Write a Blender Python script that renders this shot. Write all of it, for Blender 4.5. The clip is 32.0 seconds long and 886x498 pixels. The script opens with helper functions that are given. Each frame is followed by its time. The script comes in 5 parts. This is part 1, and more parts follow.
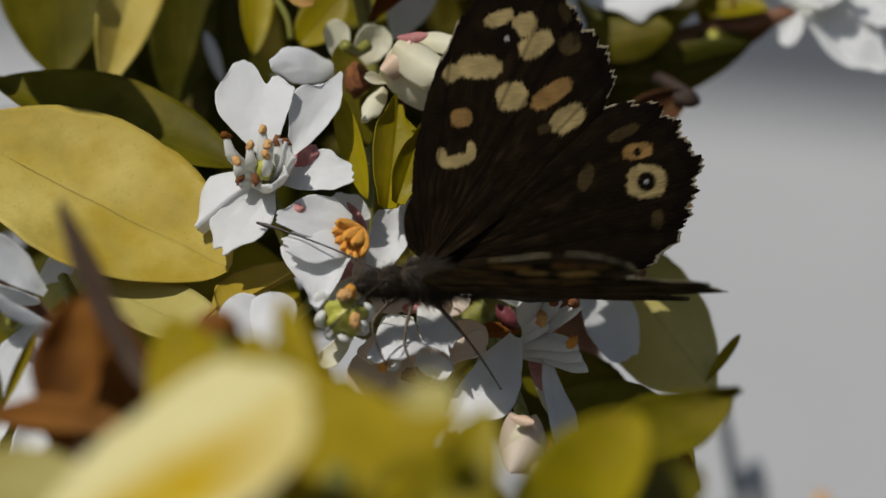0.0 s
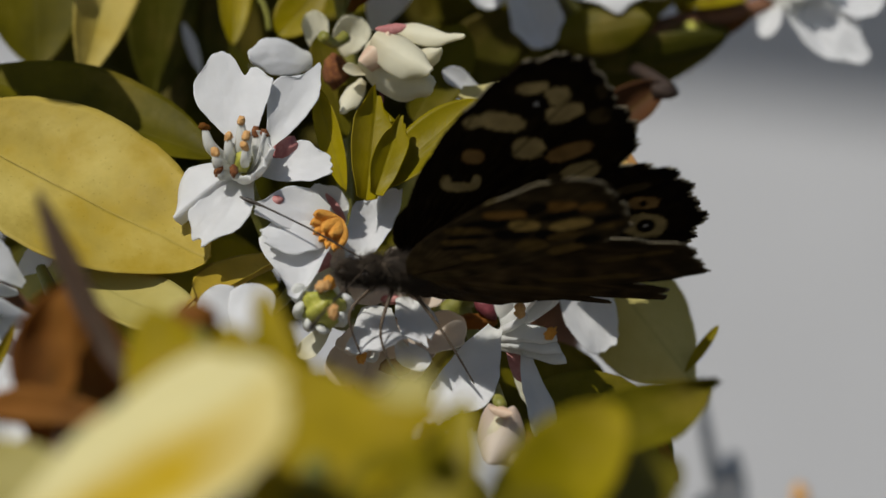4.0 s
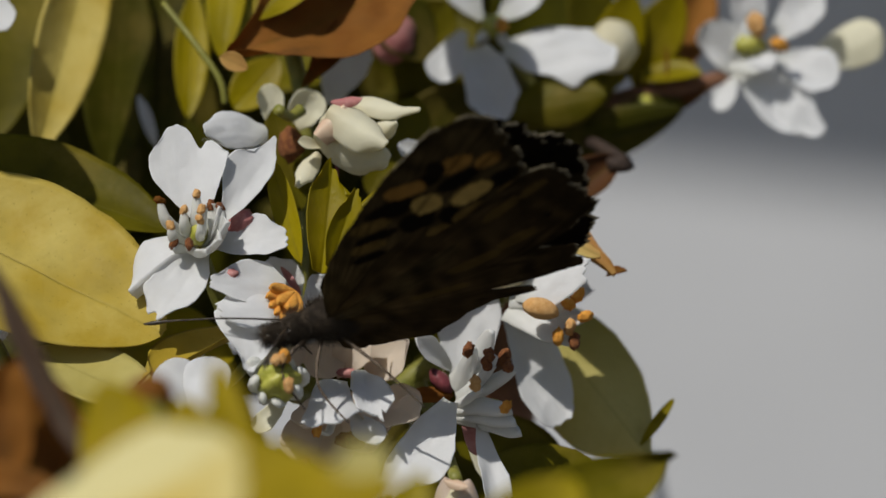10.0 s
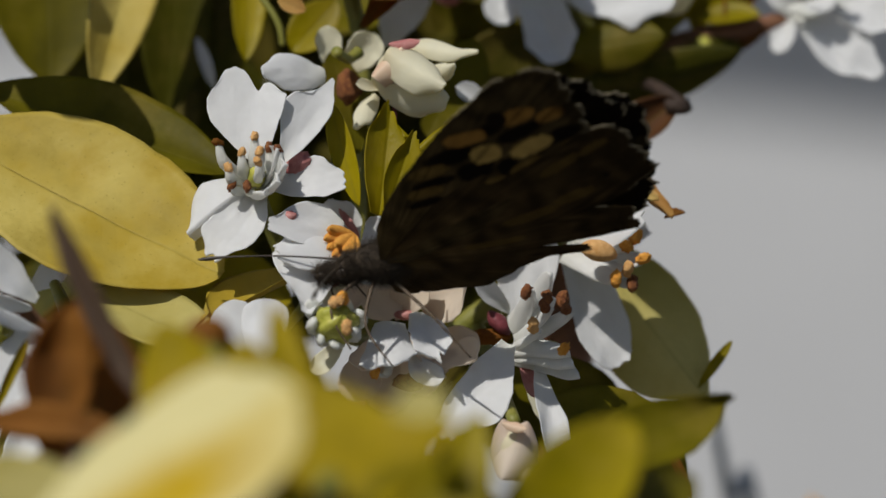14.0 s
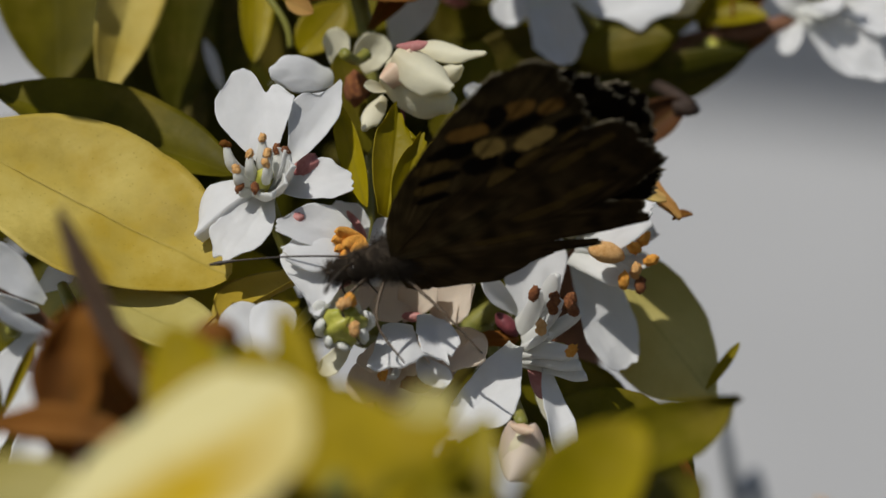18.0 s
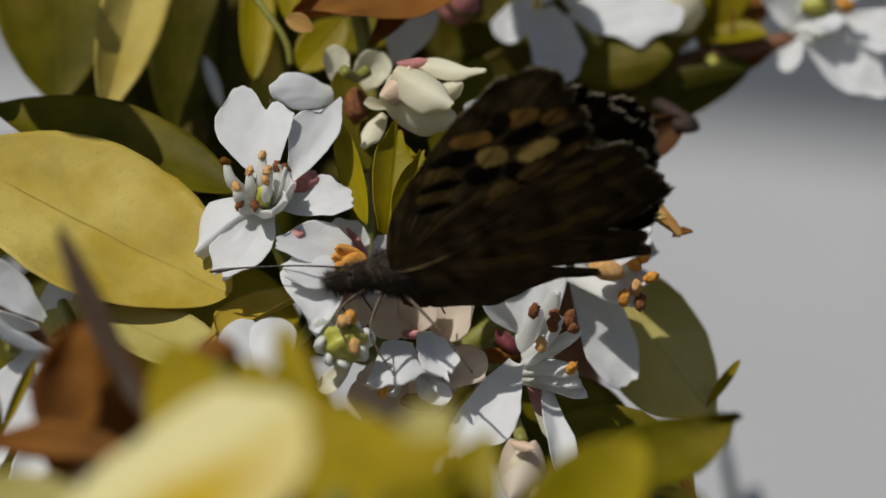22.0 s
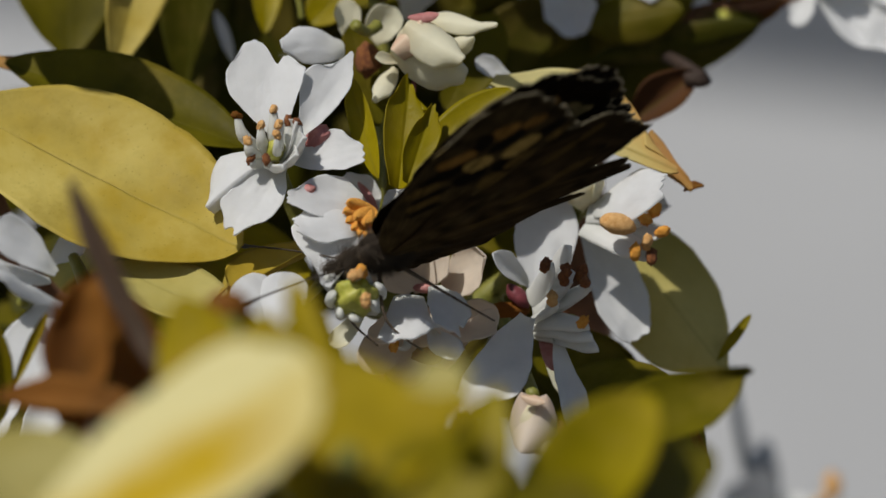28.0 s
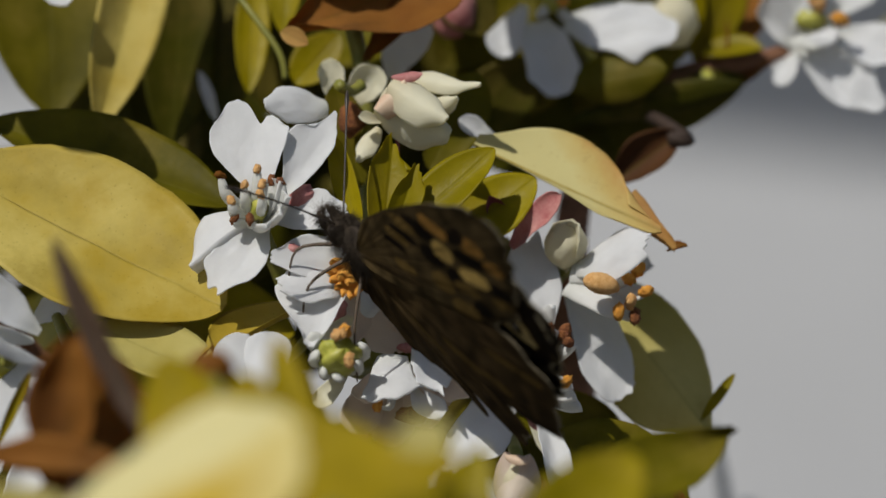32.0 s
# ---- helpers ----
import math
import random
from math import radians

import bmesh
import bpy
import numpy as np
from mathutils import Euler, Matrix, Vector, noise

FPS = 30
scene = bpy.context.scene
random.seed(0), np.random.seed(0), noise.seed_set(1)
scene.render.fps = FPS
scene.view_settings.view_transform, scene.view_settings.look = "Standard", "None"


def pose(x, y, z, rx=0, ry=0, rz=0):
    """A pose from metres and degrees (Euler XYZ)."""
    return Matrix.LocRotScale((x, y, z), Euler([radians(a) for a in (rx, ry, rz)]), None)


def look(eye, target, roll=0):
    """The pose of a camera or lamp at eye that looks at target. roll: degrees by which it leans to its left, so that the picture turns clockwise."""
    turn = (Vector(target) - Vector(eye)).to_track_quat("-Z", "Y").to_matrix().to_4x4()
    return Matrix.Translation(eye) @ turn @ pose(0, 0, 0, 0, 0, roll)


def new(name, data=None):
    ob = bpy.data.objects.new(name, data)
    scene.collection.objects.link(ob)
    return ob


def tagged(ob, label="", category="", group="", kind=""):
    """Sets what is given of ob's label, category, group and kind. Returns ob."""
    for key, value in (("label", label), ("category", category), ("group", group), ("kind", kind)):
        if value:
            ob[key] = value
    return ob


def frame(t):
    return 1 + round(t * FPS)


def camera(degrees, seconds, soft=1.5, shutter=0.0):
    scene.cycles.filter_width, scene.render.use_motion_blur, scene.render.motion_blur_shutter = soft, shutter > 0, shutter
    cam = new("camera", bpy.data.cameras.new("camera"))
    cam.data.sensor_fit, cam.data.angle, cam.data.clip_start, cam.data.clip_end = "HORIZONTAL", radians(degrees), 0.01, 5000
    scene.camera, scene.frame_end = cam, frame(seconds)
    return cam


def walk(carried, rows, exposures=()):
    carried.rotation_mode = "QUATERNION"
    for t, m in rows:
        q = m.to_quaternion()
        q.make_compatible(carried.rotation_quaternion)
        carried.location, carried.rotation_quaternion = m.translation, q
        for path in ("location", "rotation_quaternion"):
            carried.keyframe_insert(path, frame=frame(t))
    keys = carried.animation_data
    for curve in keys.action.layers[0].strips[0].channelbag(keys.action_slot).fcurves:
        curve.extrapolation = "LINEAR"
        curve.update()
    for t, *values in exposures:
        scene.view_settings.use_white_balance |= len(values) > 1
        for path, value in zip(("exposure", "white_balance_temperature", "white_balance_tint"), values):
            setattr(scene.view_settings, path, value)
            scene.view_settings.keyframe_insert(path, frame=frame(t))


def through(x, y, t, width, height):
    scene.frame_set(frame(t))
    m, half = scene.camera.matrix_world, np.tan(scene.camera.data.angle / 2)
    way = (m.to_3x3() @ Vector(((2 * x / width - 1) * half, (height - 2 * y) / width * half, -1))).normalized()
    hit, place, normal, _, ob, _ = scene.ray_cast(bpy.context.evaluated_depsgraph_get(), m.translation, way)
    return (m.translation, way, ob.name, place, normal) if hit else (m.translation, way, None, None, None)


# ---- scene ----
MM = 0.001
EYE = (0.0, -0.5, 0.9)
FOCUS = 500.0


def at(u, v, d=0.0):
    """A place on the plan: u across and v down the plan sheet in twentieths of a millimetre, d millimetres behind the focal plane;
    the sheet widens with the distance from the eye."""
    k = 1 + d / FOCUS
    return Vector(((u - 784) / 20 * k * MM, d * MM, 0.9 + (441 - v) / 20 * k * MM))


cam = camera(8.97, 32.0, soft=1.5)
cam.data.dof.use_dof = True
cam.data.dof.focus_distance = 0.5
cam.data.dof.aperture_fstop = 18.5

# the hand sways: seconds, and how far the aim has wandered across and down the plan
walk(cam, [(t, look(EYE, at(784 - a, 441 - b))) for t, a, b in [
    (0.0, 10.0, -70.0), (0.5, 45.3, -42.5), (1.0, 39.1, -59.3), (1.5, 16.2, -73.1), (2.0, 14.6, -56.3), (2.5, 7.0, -27.2),
    (3.0, 17.7, -40.9), (3.5, 3.9, -40.9), (4.0, -28.2, -85.4), (4.5, -107.9, -122.1), (6.5, -73.5, -56.6), (7.0, -90.3, -88.8),
    (7.5, -67.4, -71.9), (8.0, -47.5, -44.4), (8.5, -87.3, -45.9), (9.0, -131.7, -13.7), (9.5, -131.7, 38.3), (10.0, -107.2, 44.4),
    (10.5, -84.2, 29.1), (11.0, -67.4, 19.9), (11.5, -59.7, 9.2), (12.0, -15.3, -18.3), (12.5, -3.0, -32.1), (13.0, 6.1, -12.2),
    (13.5, -7.6, -21.4), (14.0, -4.6, -58.1), (14.5, -6.1, -52.0), (15.0, -3.0, -53.6), (15.5, -23.0, -71.9), (17.5, -9.2, -53.6),
    (18.0, 9.2, -55.1), (18.5, 21.5, -68.9), (19.0, 23.0, -61.2), (19.5, 39.8, -52.0), (20.0, 36.8, -47.4), (20.5, 10.7, -36.7),
    (21.0, 13.8, -39.8), (21.5, 6.1, -35.2), (22.0, 9.2, -24.5), (22.5, 13.8, -49.0), (23.0, 36.8, -67.3), (23.5, 44.4, -61.2),
    (24.0, 26.0, -58.1), (24.5, 24.5, -70.4), (25.0, 72.0, -99.5), (25.5, 114.9, -154.6), (27.5, 49.0, -120.9), (28.0, 29.1, -105.6),
    (28.5, 19.9, -114.8), (29.0, 26.0, -114.8), (29.5, -19.9, -124.0), (30.0, 6.1, -117.9), (30.5, 10.7, -105.6), (31.0, 9.2, -30.6),
    (31.5, -15.3, 19.9), (32.0, 0.0, 0.0),
]])

# ---- light ----
SUN_ELEVATION, SUN_TURN = radians(48), radians(-37)      # the turn runs from straight behind the eye to its left
world = bpy.data.worlds.new("sky")
scene.world = world
world.use_nodes = True
wn = world.node_tree.nodes
sky = wn.new("ShaderNodeTexSky")
sky.sky_type = "NISHITA"
sky.sun_disc = False
sky.sun_elevation = SUN_ELEVATION
sky.sun_rotation = radians(180) + SUN_TURN * -1
wn["Background"].inputs["Strength"].default_value = 0.05
world.node_tree.links.new(sky.outputs[0], wn["Background"].inputs[0])
to_sun = Vector((math.sin(SUN_TURN) * math.cos(SUN_ELEVATION), -math.cos(SUN_TURN) * math.cos(SUN_ELEVATION), math.sin(SUN_ELEVATION)))
sun = new("sun", bpy.data.lights.new("sun", "SUN"))
sun.data.energy, sun.data.angle, sun.data.color = 3.5, radians(0.6), (1.0, 0.965, 0.90)
sun.matrix_basis = look(Vector((0, 0, 3)) + to_sun, (0, 0, 3))
scene.view_settings.exposure = -0.03


# ---- materials ----
class Nodes:
    """A short way to write a node material."""

    def __init__(self, name):
        self.mat = bpy.data.materials.new(name)
        self.mat.use_nodes = True
        self.tree = self.mat.node_tree
        self.bsdf = self.tree.nodes["Principled BSDF"]
        self.out = self.tree.nodes["Material Output"]

    def add(self, kind, **values):
        n = self.tree.nodes.new("ShaderNode" + kind)
        for key, value in values.items():
            n.inputs[key.replace("_", " ")].default_value = value
        return n

    def link(self, a, b):
        self.tree.links.new(a, b)

    def coords(self):
        return self.add("TexCoord").outputs["Object"]

    def noise(self, vec, scale, detail=4.0, rough=0.6):
        n = self.add("TexNoise", Scale=scale, Detail=detail, Roughness=rough)
        self.link(vec, n.inputs["Vector"])
        return n.outputs["Fac"]

    def ramp(self, fac, stops):
        n = self.add("ValToRGB")
        n.color_ramp.elements[0].position, n.color_ramp.elements[0].color = stops[0][0], (*stops[0][1], 1)
        n.color_ramp.elements[1].position, n.color_ramp.elements[1].color = stops[-1][0], (*stops[-1][1], 1)
        for p, c in stops[1:-1]:
            n.color_ramp.elements.new(p).color = (*c, 1)
        self.link(fac, n.inputs[0])
        return n.outputs[0]

    def mix(self, fac, a, b, blend="MIX"):
        n = self.add("Mix")
        n.data_type, n.blend_type = "RGBA", blend
        for value, socket in ((fac, n.inputs[0]), (a, n.inputs[6]), (b, n.inputs[7])):
            if isinstance(value, (int, float)):
                socket.default_value = value
            elif isinstance(value, tuple):
                socket.default_value = (*value, 1)
            else:
                self.link(value, socket)
        return n.outputs[2]

    def math(self, op, a, b=0.0, c=0.0):
        n = self.add("Math")
        n.operation = op
        for value, socket in zip((a, b, c), n.inputs):
            if isinstance(value, (int, float)):
                socket.default_value = value
            else:
                self.link(value, socket)
        return n.outputs[0]

    def bump(self, height, strength, distance):
        n = self.add("Bump", Strength=strength, Distance=distance)
        self.link(height, n.inputs["Height"])
        self.link(n.outputs[0], self.bsdf.inputs["Normal"])
        return n.outputs[0]

    def finish(self, colour, roughness=0.5, through=0.0, through_colour=None, normal=None, specular=0.5):
        if isinstance(colour, tuple):
            self.bsdf.inputs["Base Color"].default_value = (*colour, 1)
        else:
            self.link(colour, self.bsdf.inputs["Base Color"])
        if isinstance(roughness, (int, float)):
            self.bsdf.inputs["Roughness"].default_value = roughness
        else:
            self.link(roughness, self.bsdf.inputs["Roughness"])
        self.bsdf.inputs["Specular IOR Level"].default_value = specular
        if through:
            t = self.add("BsdfTranslucent")
            if through_colour is None:
                self.link(colour, t.inputs[0])
            else:
                self.link(through_colour, t.inputs[0])
            if normal:
                self.link(normal, t.inputs["Normal"])
            m = self.add("MixShader", Fac=through)
            self.link(self.bsdf.outputs[0], m.inputs[1])
            self.link(t.outputs[0], m.inputs[2])
            self.link(m.outputs[0], self.out.inputs[0])
        return self.mat


def leaf_material(name, pale, deep, through=0.3, dots=0.5, gloss=0.42, blotch=(0.3, 0.2, 0.06), blotched=0.25, margin=None):
    n = Nodes(name)
    c = n.coords()
    info = n.add("ObjectInfo")
    shift = n.add("VectorMath")
    shift.operation = "ADD"
    n.link(c, shift.inputs[0])
    n.link(info.outputs["Random"], shift.inputs[1])
    p = shift.outputs[0]
    split = n.add("SeparateXYZ")
    n.link(c, split.inputs[0])
    side = n.math("ABSOLUTE", split.outputs[1])
    tone = n.ramp(n.math("ADD", n.math("MULTIPLY", n.noise(p, 75, 3), 0.65), n.math("MULTIPLY", n.noise(p, 260, 5), 0.35)), [(0.38, deep), (0.60, pale)])
    fine = n.noise(p, 1400, 4)
    tone = n.mix(n.math("MULTIPLY", fine, 0.35), tone, n.mix(0.6, tone, deep), "MIX")
    # oil glands: fine dark dots in the blade
    v = n.add("TexVoronoi", Scale=1700.0, Randomness=0.9)
    n.link(p, v.inputs["Vector"])
    dot = n.math("LESS_THAN", v.outputs["Distance"], 0.13)
    tone = n.mix(n.math("MULTIPLY", dot, dots), tone, n.mix(0.55, tone, (0.16, 0.13, 0.01)))
    # the midrib and its side veins
    rib = n.math("SUBTRACT", 1.0, n.math("SMOOTH_MIN", n.math("MULTIPLY", side, 4200.0), 1.0, 0.3))
    slant = n.math("SUBTRACT", split.outputs[0], n.math("MULTIPLY", side, 0.8))
    wob = n.math("ADD", n.math("MULTIPLY", slant, 1900.0), n.math("MULTIPLY", n.noise(p, 300, 2), 3.0))
    vein = n.math("POWER", n.math("ABSOLUTE", n.math("SINE", wob)), 14.0)
    veins = n.math("MAXIMUM", n.math("MULTIPLY", n.math("MAXIMUM", rib, 0.0), n.noise(p, 700, 2)), n.math("MULTIPLY", vein, 0.055))
    tone = n.mix(veins, tone, n.mix(0.4, tone, (0.14, 0.13, 0.015)))
    # blotches of the blade; on the golden leaf they paint soft shadows
    scar_and_shade = n.ramp(n.noise(p, 130, 6, 0.65), [(0.48, (0, 0, 0)), (0.66, (1, 1, 1))])
    tone = n.mix(n.math("MULTIPLY", scar_and_shade, blotched), tone, blotch)
    if margin:
        # the blade bleaches towards its margin and tip
        out = n.math("MAXIMUM", n.math("MULTIPLY", side, 210.0), n.math("SUBTRACT", n.math("MULTIPLY", split.outputs[0], 62.0), 0.75))
        out = n.math("ADD", out, n.math("MULTIPLY", n.math("SUBTRACT", n.noise(p, 110, 4), 0.5), 0.7))
        tone = n.mix(n.ramp(out, [(0.35, (0, 0, 0)), (1.0, (1, 1, 1))]), tone, margin)
    relief = n.math("ADD", n.math("MULTIPLY", n.noise(p, 900, 4), 0.6), n.math("MULTIPLY", veins, -0.9))
    normal = n.bump(relief, 0.55, 0.00016)
    rough = n.math("ADD", gloss, n.math("MULTIPLY", fine, 0.2))
    lit = n.mix(1.0, tone, (1.0, 0.95, 0.45), "MULTIPLY")
    return n.finish(tone, rough, through, lit, None, 0.12)


def scorched_material():
    n = Nodes("scorched_leaf")
    c = n.coords()
    split = n.add("SeparateXYZ")
    n.link(c, split.inputs[0])
    run = n.math("ADD", n.math("MULTIPLY", split.outputs[0], 40.0), n.math("MULTIPLY", n.noise(c, 260, 5), 0.35))
    side = n.math("ADD", run, n.math("MULTIPLY", split.outputs[1], 60.0))
    tone = n.ramp(side, [(0.62, (0.64, 0.57, 0.26)), (0.80, (0.60, 0.46, 0.16)), (0.98, (0.50, 0.26, 0.07))])
    speck = n.ramp(n.noise(c, 900, 6, 0.75), [(0.58, (0, 0, 0)), (0.7, (1, 1, 1))])
    tone = n.mix(n.math("MULTIPLY", speck, 0.3), tone, (0.33, 0.16, 0.05))
    rib = n.math("SUBTRACT", 1.0, n.math("MINIMUM", n.math("MULTIPLY", n.math("ABSOLUTE", split.outputs[1]), 3600.0), 1.0))
    tone = n.mix(n.math("MULTIPLY", rib, 0.5), tone, (0.30, 0.22, 0.06))
    n.bump(n.math("ADD", n.noise(c, 1000, 4), n.math("MULTIPLY", rib, -1.0)), 0.5, 0.00016)
    return n.finish(tone, 0.55, 0.3, tone, None, 0.15)


def petal_material(name, base, stain, through=0.36):
    n = Nodes(name)
    c = n.coords()
    split = n.add("SeparateXYZ")
    n.link(c, split.inputs[0])
    near = n.ramp(n.math("MULTIPLY", split.outputs[0], 125.0), [(0.0, (1, 1, 1)), (0.32, (0, 0, 0))])
    tone = n.ramp(n.noise(c, 420, 5), [(0.3, tuple(x * 0.93 for x in base)), (0.7, base)])
    tone = n.mix(n.math("MULTIPLY", near, 0.5), tone, stain)
    spot = n.ramp(n.noise(c, 520, 6, 0.75), [(0.69, (0, 0, 0)), (0.76, (1, 1, 1))])
    tone = n.mix(n.math("MULTIPLY", spot, 0.18), tone, (0.62, 0.45, 0.25))
    stretch = n.add("Mapping")
    stretch.inputs["Scale"].default_value = (0.25, 1, 1)
    n.link(c, stretch.inputs[0])
    ribs = n.noise(stretch.outputs[0], 1100, 3)
    normal = n.bump(n.math("ADD", n.noise(c, 700, 4), n.math("MULTIPLY", ribs, 0.8)), 0.35, 0.00018)
    return n.finish(tone, 0.55, through, tone, None, 0.25)


def plain_material(name, a, b, scale, roughness=0.6, bump=0.4, depth=0.0002, through=0.0, specular=0.4):
    n = Nodes(name)
    c = n.coords()
    coarse = n.noise(c, scale, 5)
    fine = n.noise(c, scale * 6, 4)
    tone = n.ramp(n.math("ADD", n.math("MULTIPLY", coarse, 0.7), n.math("MULTIPLY", fine, 0.3)), [(0.35, a), (0.65, b)])
    n.bump(n.math("ADD", coarse, n.math("MULTIPLY", fine, 0.6)), bump, depth)
    return n.finish(tone, roughness, through, tone if through else None, None, specular)


# the dark olive blotches stand for soft shadows of leaves overhead
GOLD = leaf_material("golden_leaf", (0.60, 0.49, 0.14), (0.41, 0.29, 0.032), 0.22, 0.6, 0.40, (0.27, 0.19, 0.015), 0.6)
LIME = leaf_material("lime_leaf", (0.42, 0.335, 0.005), (0.24, 0.195, 0.002), 0.4, 0.15, 0.3)
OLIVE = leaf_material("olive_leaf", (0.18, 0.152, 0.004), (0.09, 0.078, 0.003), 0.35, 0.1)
# leaf green darkened so its colour holds the shrub's inner shade
SHADE_GREEN = leaf_material("shade_green_leaf", (0.085, 0.080, 0.004), (0.042, 0.042, 0.003), 0.35, 0.0)
PALE = leaf_material("bleached_leaf", (0.62, 0.55, 0.21), (0.47, 0.39, 0.10), 0.3, 0.2, 0.5, (0.30, 0.25, 0.04), 0.4)
SCORCHED = scorched_material()
BUTTER = leaf_material("butter_yellow_leaf", (0.64, 0.47, 0.035), (0.50, 0.33, 0.010), 0.25, 0.1, 0.5, margin=(0.72, 0.655, 0.33))
YOLK = leaf_material("yellow_green_leaf", (0.48, 0.36, 0.004), (0.31, 0.23, 0.002), 0.4, 0.1, 0.45)
TANNED = leaf_material("tanned_leaf", (0.58, 0.42, 0.14), (0.46, 0.22, 0.06), 0.3, 0.2, 0.5, (0.3, 0.1, 0.03), 0.6)
BROWN = leaf_material("withered_leaf", (0.40, 0.175, 0.035), (0.22, 0.08, 0.015), 0.45, 0.0, 0.6, (0.07, 0.03, 0.015), 0.6)
# dead-leaf brown with the shade under the far blossoms put into it
SHADED_DEAD = leaf_material("shaded_dead_leaf", (0.085, 0.035, 0.012), (0.04, 0.018, 0.008), 0.15, 0.0, 0.6, (0.03, 0.015, 0.01), 0.6)
GREYED = leaf_material("grey_brown_leaf", (0.34, 0.25, 0.19), (0.19, 0.12, 0.085), 0.2, 0.0, 0.6, (0.05, 0.03, 0.02), 0.5)
WHITE = petal_material("white_petal", (0.83, 0.835, 0.84), (0.78, 0.78, 0.68), 0.46)
CREAM = petal_material("cream_petal", (0.83, 0.80, 0.63), (0.76, 0.68, 0.44), 0.42)
# the closed bud's own pink; on deeper blossom petals, warm shade put into colour
ROSY_OR_SHADE = petal_material("rosy_or_shade_petal", (0.82, 0.73, 0.62), (0.66, 0.48, 0.38), 0.5)
FILAMENT = petal_material("white_filament", (0.82, 0.82, 0.80), (0.72, 0.73, 0.66), 0.38)
PINK = plain_material("pink_sepal", (0.42, 0.12, 0.12), (0.60, 0.30, 0.27), 500, 0.5, 0.4, 0.0002, 0.2)
BLUSH = plain_material("blush_sepal", (0.66, 0.44, 0.30), (0.74, 0.60, 0.44), 400, 0.5, 0.3, 0.0002, 0.2)
MAROON = plain_material("maroon_bud", (0.10, 0.02, 0.025), (0.22, 0.05, 0.06), 500, 0.5)
ORANGE = plain_material("orange_pollen", (0.74, 0.28, 0.03), (0.88, 0.45, 0.08), 2500, 0.85, 0.9, 0.0003)
PEACH = plain_material("peach_anther", (0.66, 0.32, 0.09), (0.84, 0.52, 0.22), 2500, 0.8, 0.9, 0.0003)
RUST = plain_material("rust_anther", (0.13, 0.035, 0.015), (0.34, 0.13, 0.035), 2500, 0.8, 0.9, 0.0003)
OVARY = plain_material("green_ovary", (0.28, 0.29, 0.03), (0.46, 0.43, 0.10), 700, 0.35, 0.4)
STALK = plain_material("green_stalk", (0.13, 0.14, 0.02), (0.24, 0.22, 0.04), 400, 0.5)
RIB = plain_material("leaf_rib", (0.40, 0.30, 0.04), (0.52, 0.40, 0.08), 700, 0.5)
BARK = plain_material("brown_bark", (0.10, 0.045, 0.02), (0.24, 0.11, 0.06), 400, 0.8, 0.7)
# bark darkened to carry the shade on the dead leaf's stalk and tip
SHADED_BARK = plain_material("shaded_bark", (0.022, 0.013, 0.009), (0.055, 0.032, 0.02), 400, 0.8, 0.7)
GREYBARK = plain_material("grey_bark", (0.34, 0.37, 0.40), (0.46, 0.49, 0.52), 300, 0.8, 0.7)
PLASTER = plain_material("white_plaster", (0.485, 0.49, 0.505), (0.545, 0.55, 0.565), 6, 0.85, 0.3, 0.002)
PAVING = plain_material("grey_paving", (0.11, 0.105, 0.09), (0.16, 0.15, 0.135), 9, 0.9, 0.5, 0.003)


# ---- shapes ----
def mesh_of(name, verts, faces, material, smooth=True):
    me = bpy.data.meshes.new(name)
    me.from_pydata([tuple(v) for v in verts], [], faces)
    me.materials.append(material)
    if smooth:
        me.shade_smooth()
    me.update()
    return me


def part(name, data, parent, m, label=""):
    """One mesh as a part of a thing; m is its pose in the world."""
    ob = new(name, data)
    ob.parent = parent
    base = Matrix.Identity(4)
    p = parent
    while p:
        base = p.matrix_basis @ base
        p = p.parent
    ob.matrix_basis = base.inverted() @ m
    return tagged(ob, label)


def thing(name, place, label, category, group="", kind=""):
    ob = new(name)
    ob.empty_display_size = 0.002
    ob.matrix_basis = Matrix.Translation(place)
    return tagged(ob, label, category, group, kind)


def along(base, tip, normal):
    """The pose whose X runs from base to tip and whose Z leans to the normal."""
    x = (tip - base).normalized()
    z = Vector(normal)
    z = (z - x * z.dot(x))
    if z.length < 1e-4:
        z = x.orthogonal()
    z.normalize()
    y = z.cross(x)
    m = Matrix((x, y, z)).transposed().to_4x4()
    m.translation = base
    return m


def glide(values, t):
    """A smooth run through evenly spaced values, t from 0 to 1."""
    n = len(values) - 1
    k = min(int(max(t, 0.0) * n), n - 1)
    f = t * n - k
    p0, p1, p2, p3 = values[max(k - 1, 0)], values[k], values[k + 1], values[min(k + 2, n)]
    return 0.5 * (2 * p1 + (p2 - p0) * f + (2 * p0 - 5 * p1 + 4 * p2 - p3) * f * f + (3 * p1 - p0 - 3 * p2 + p3) * f ** 3)


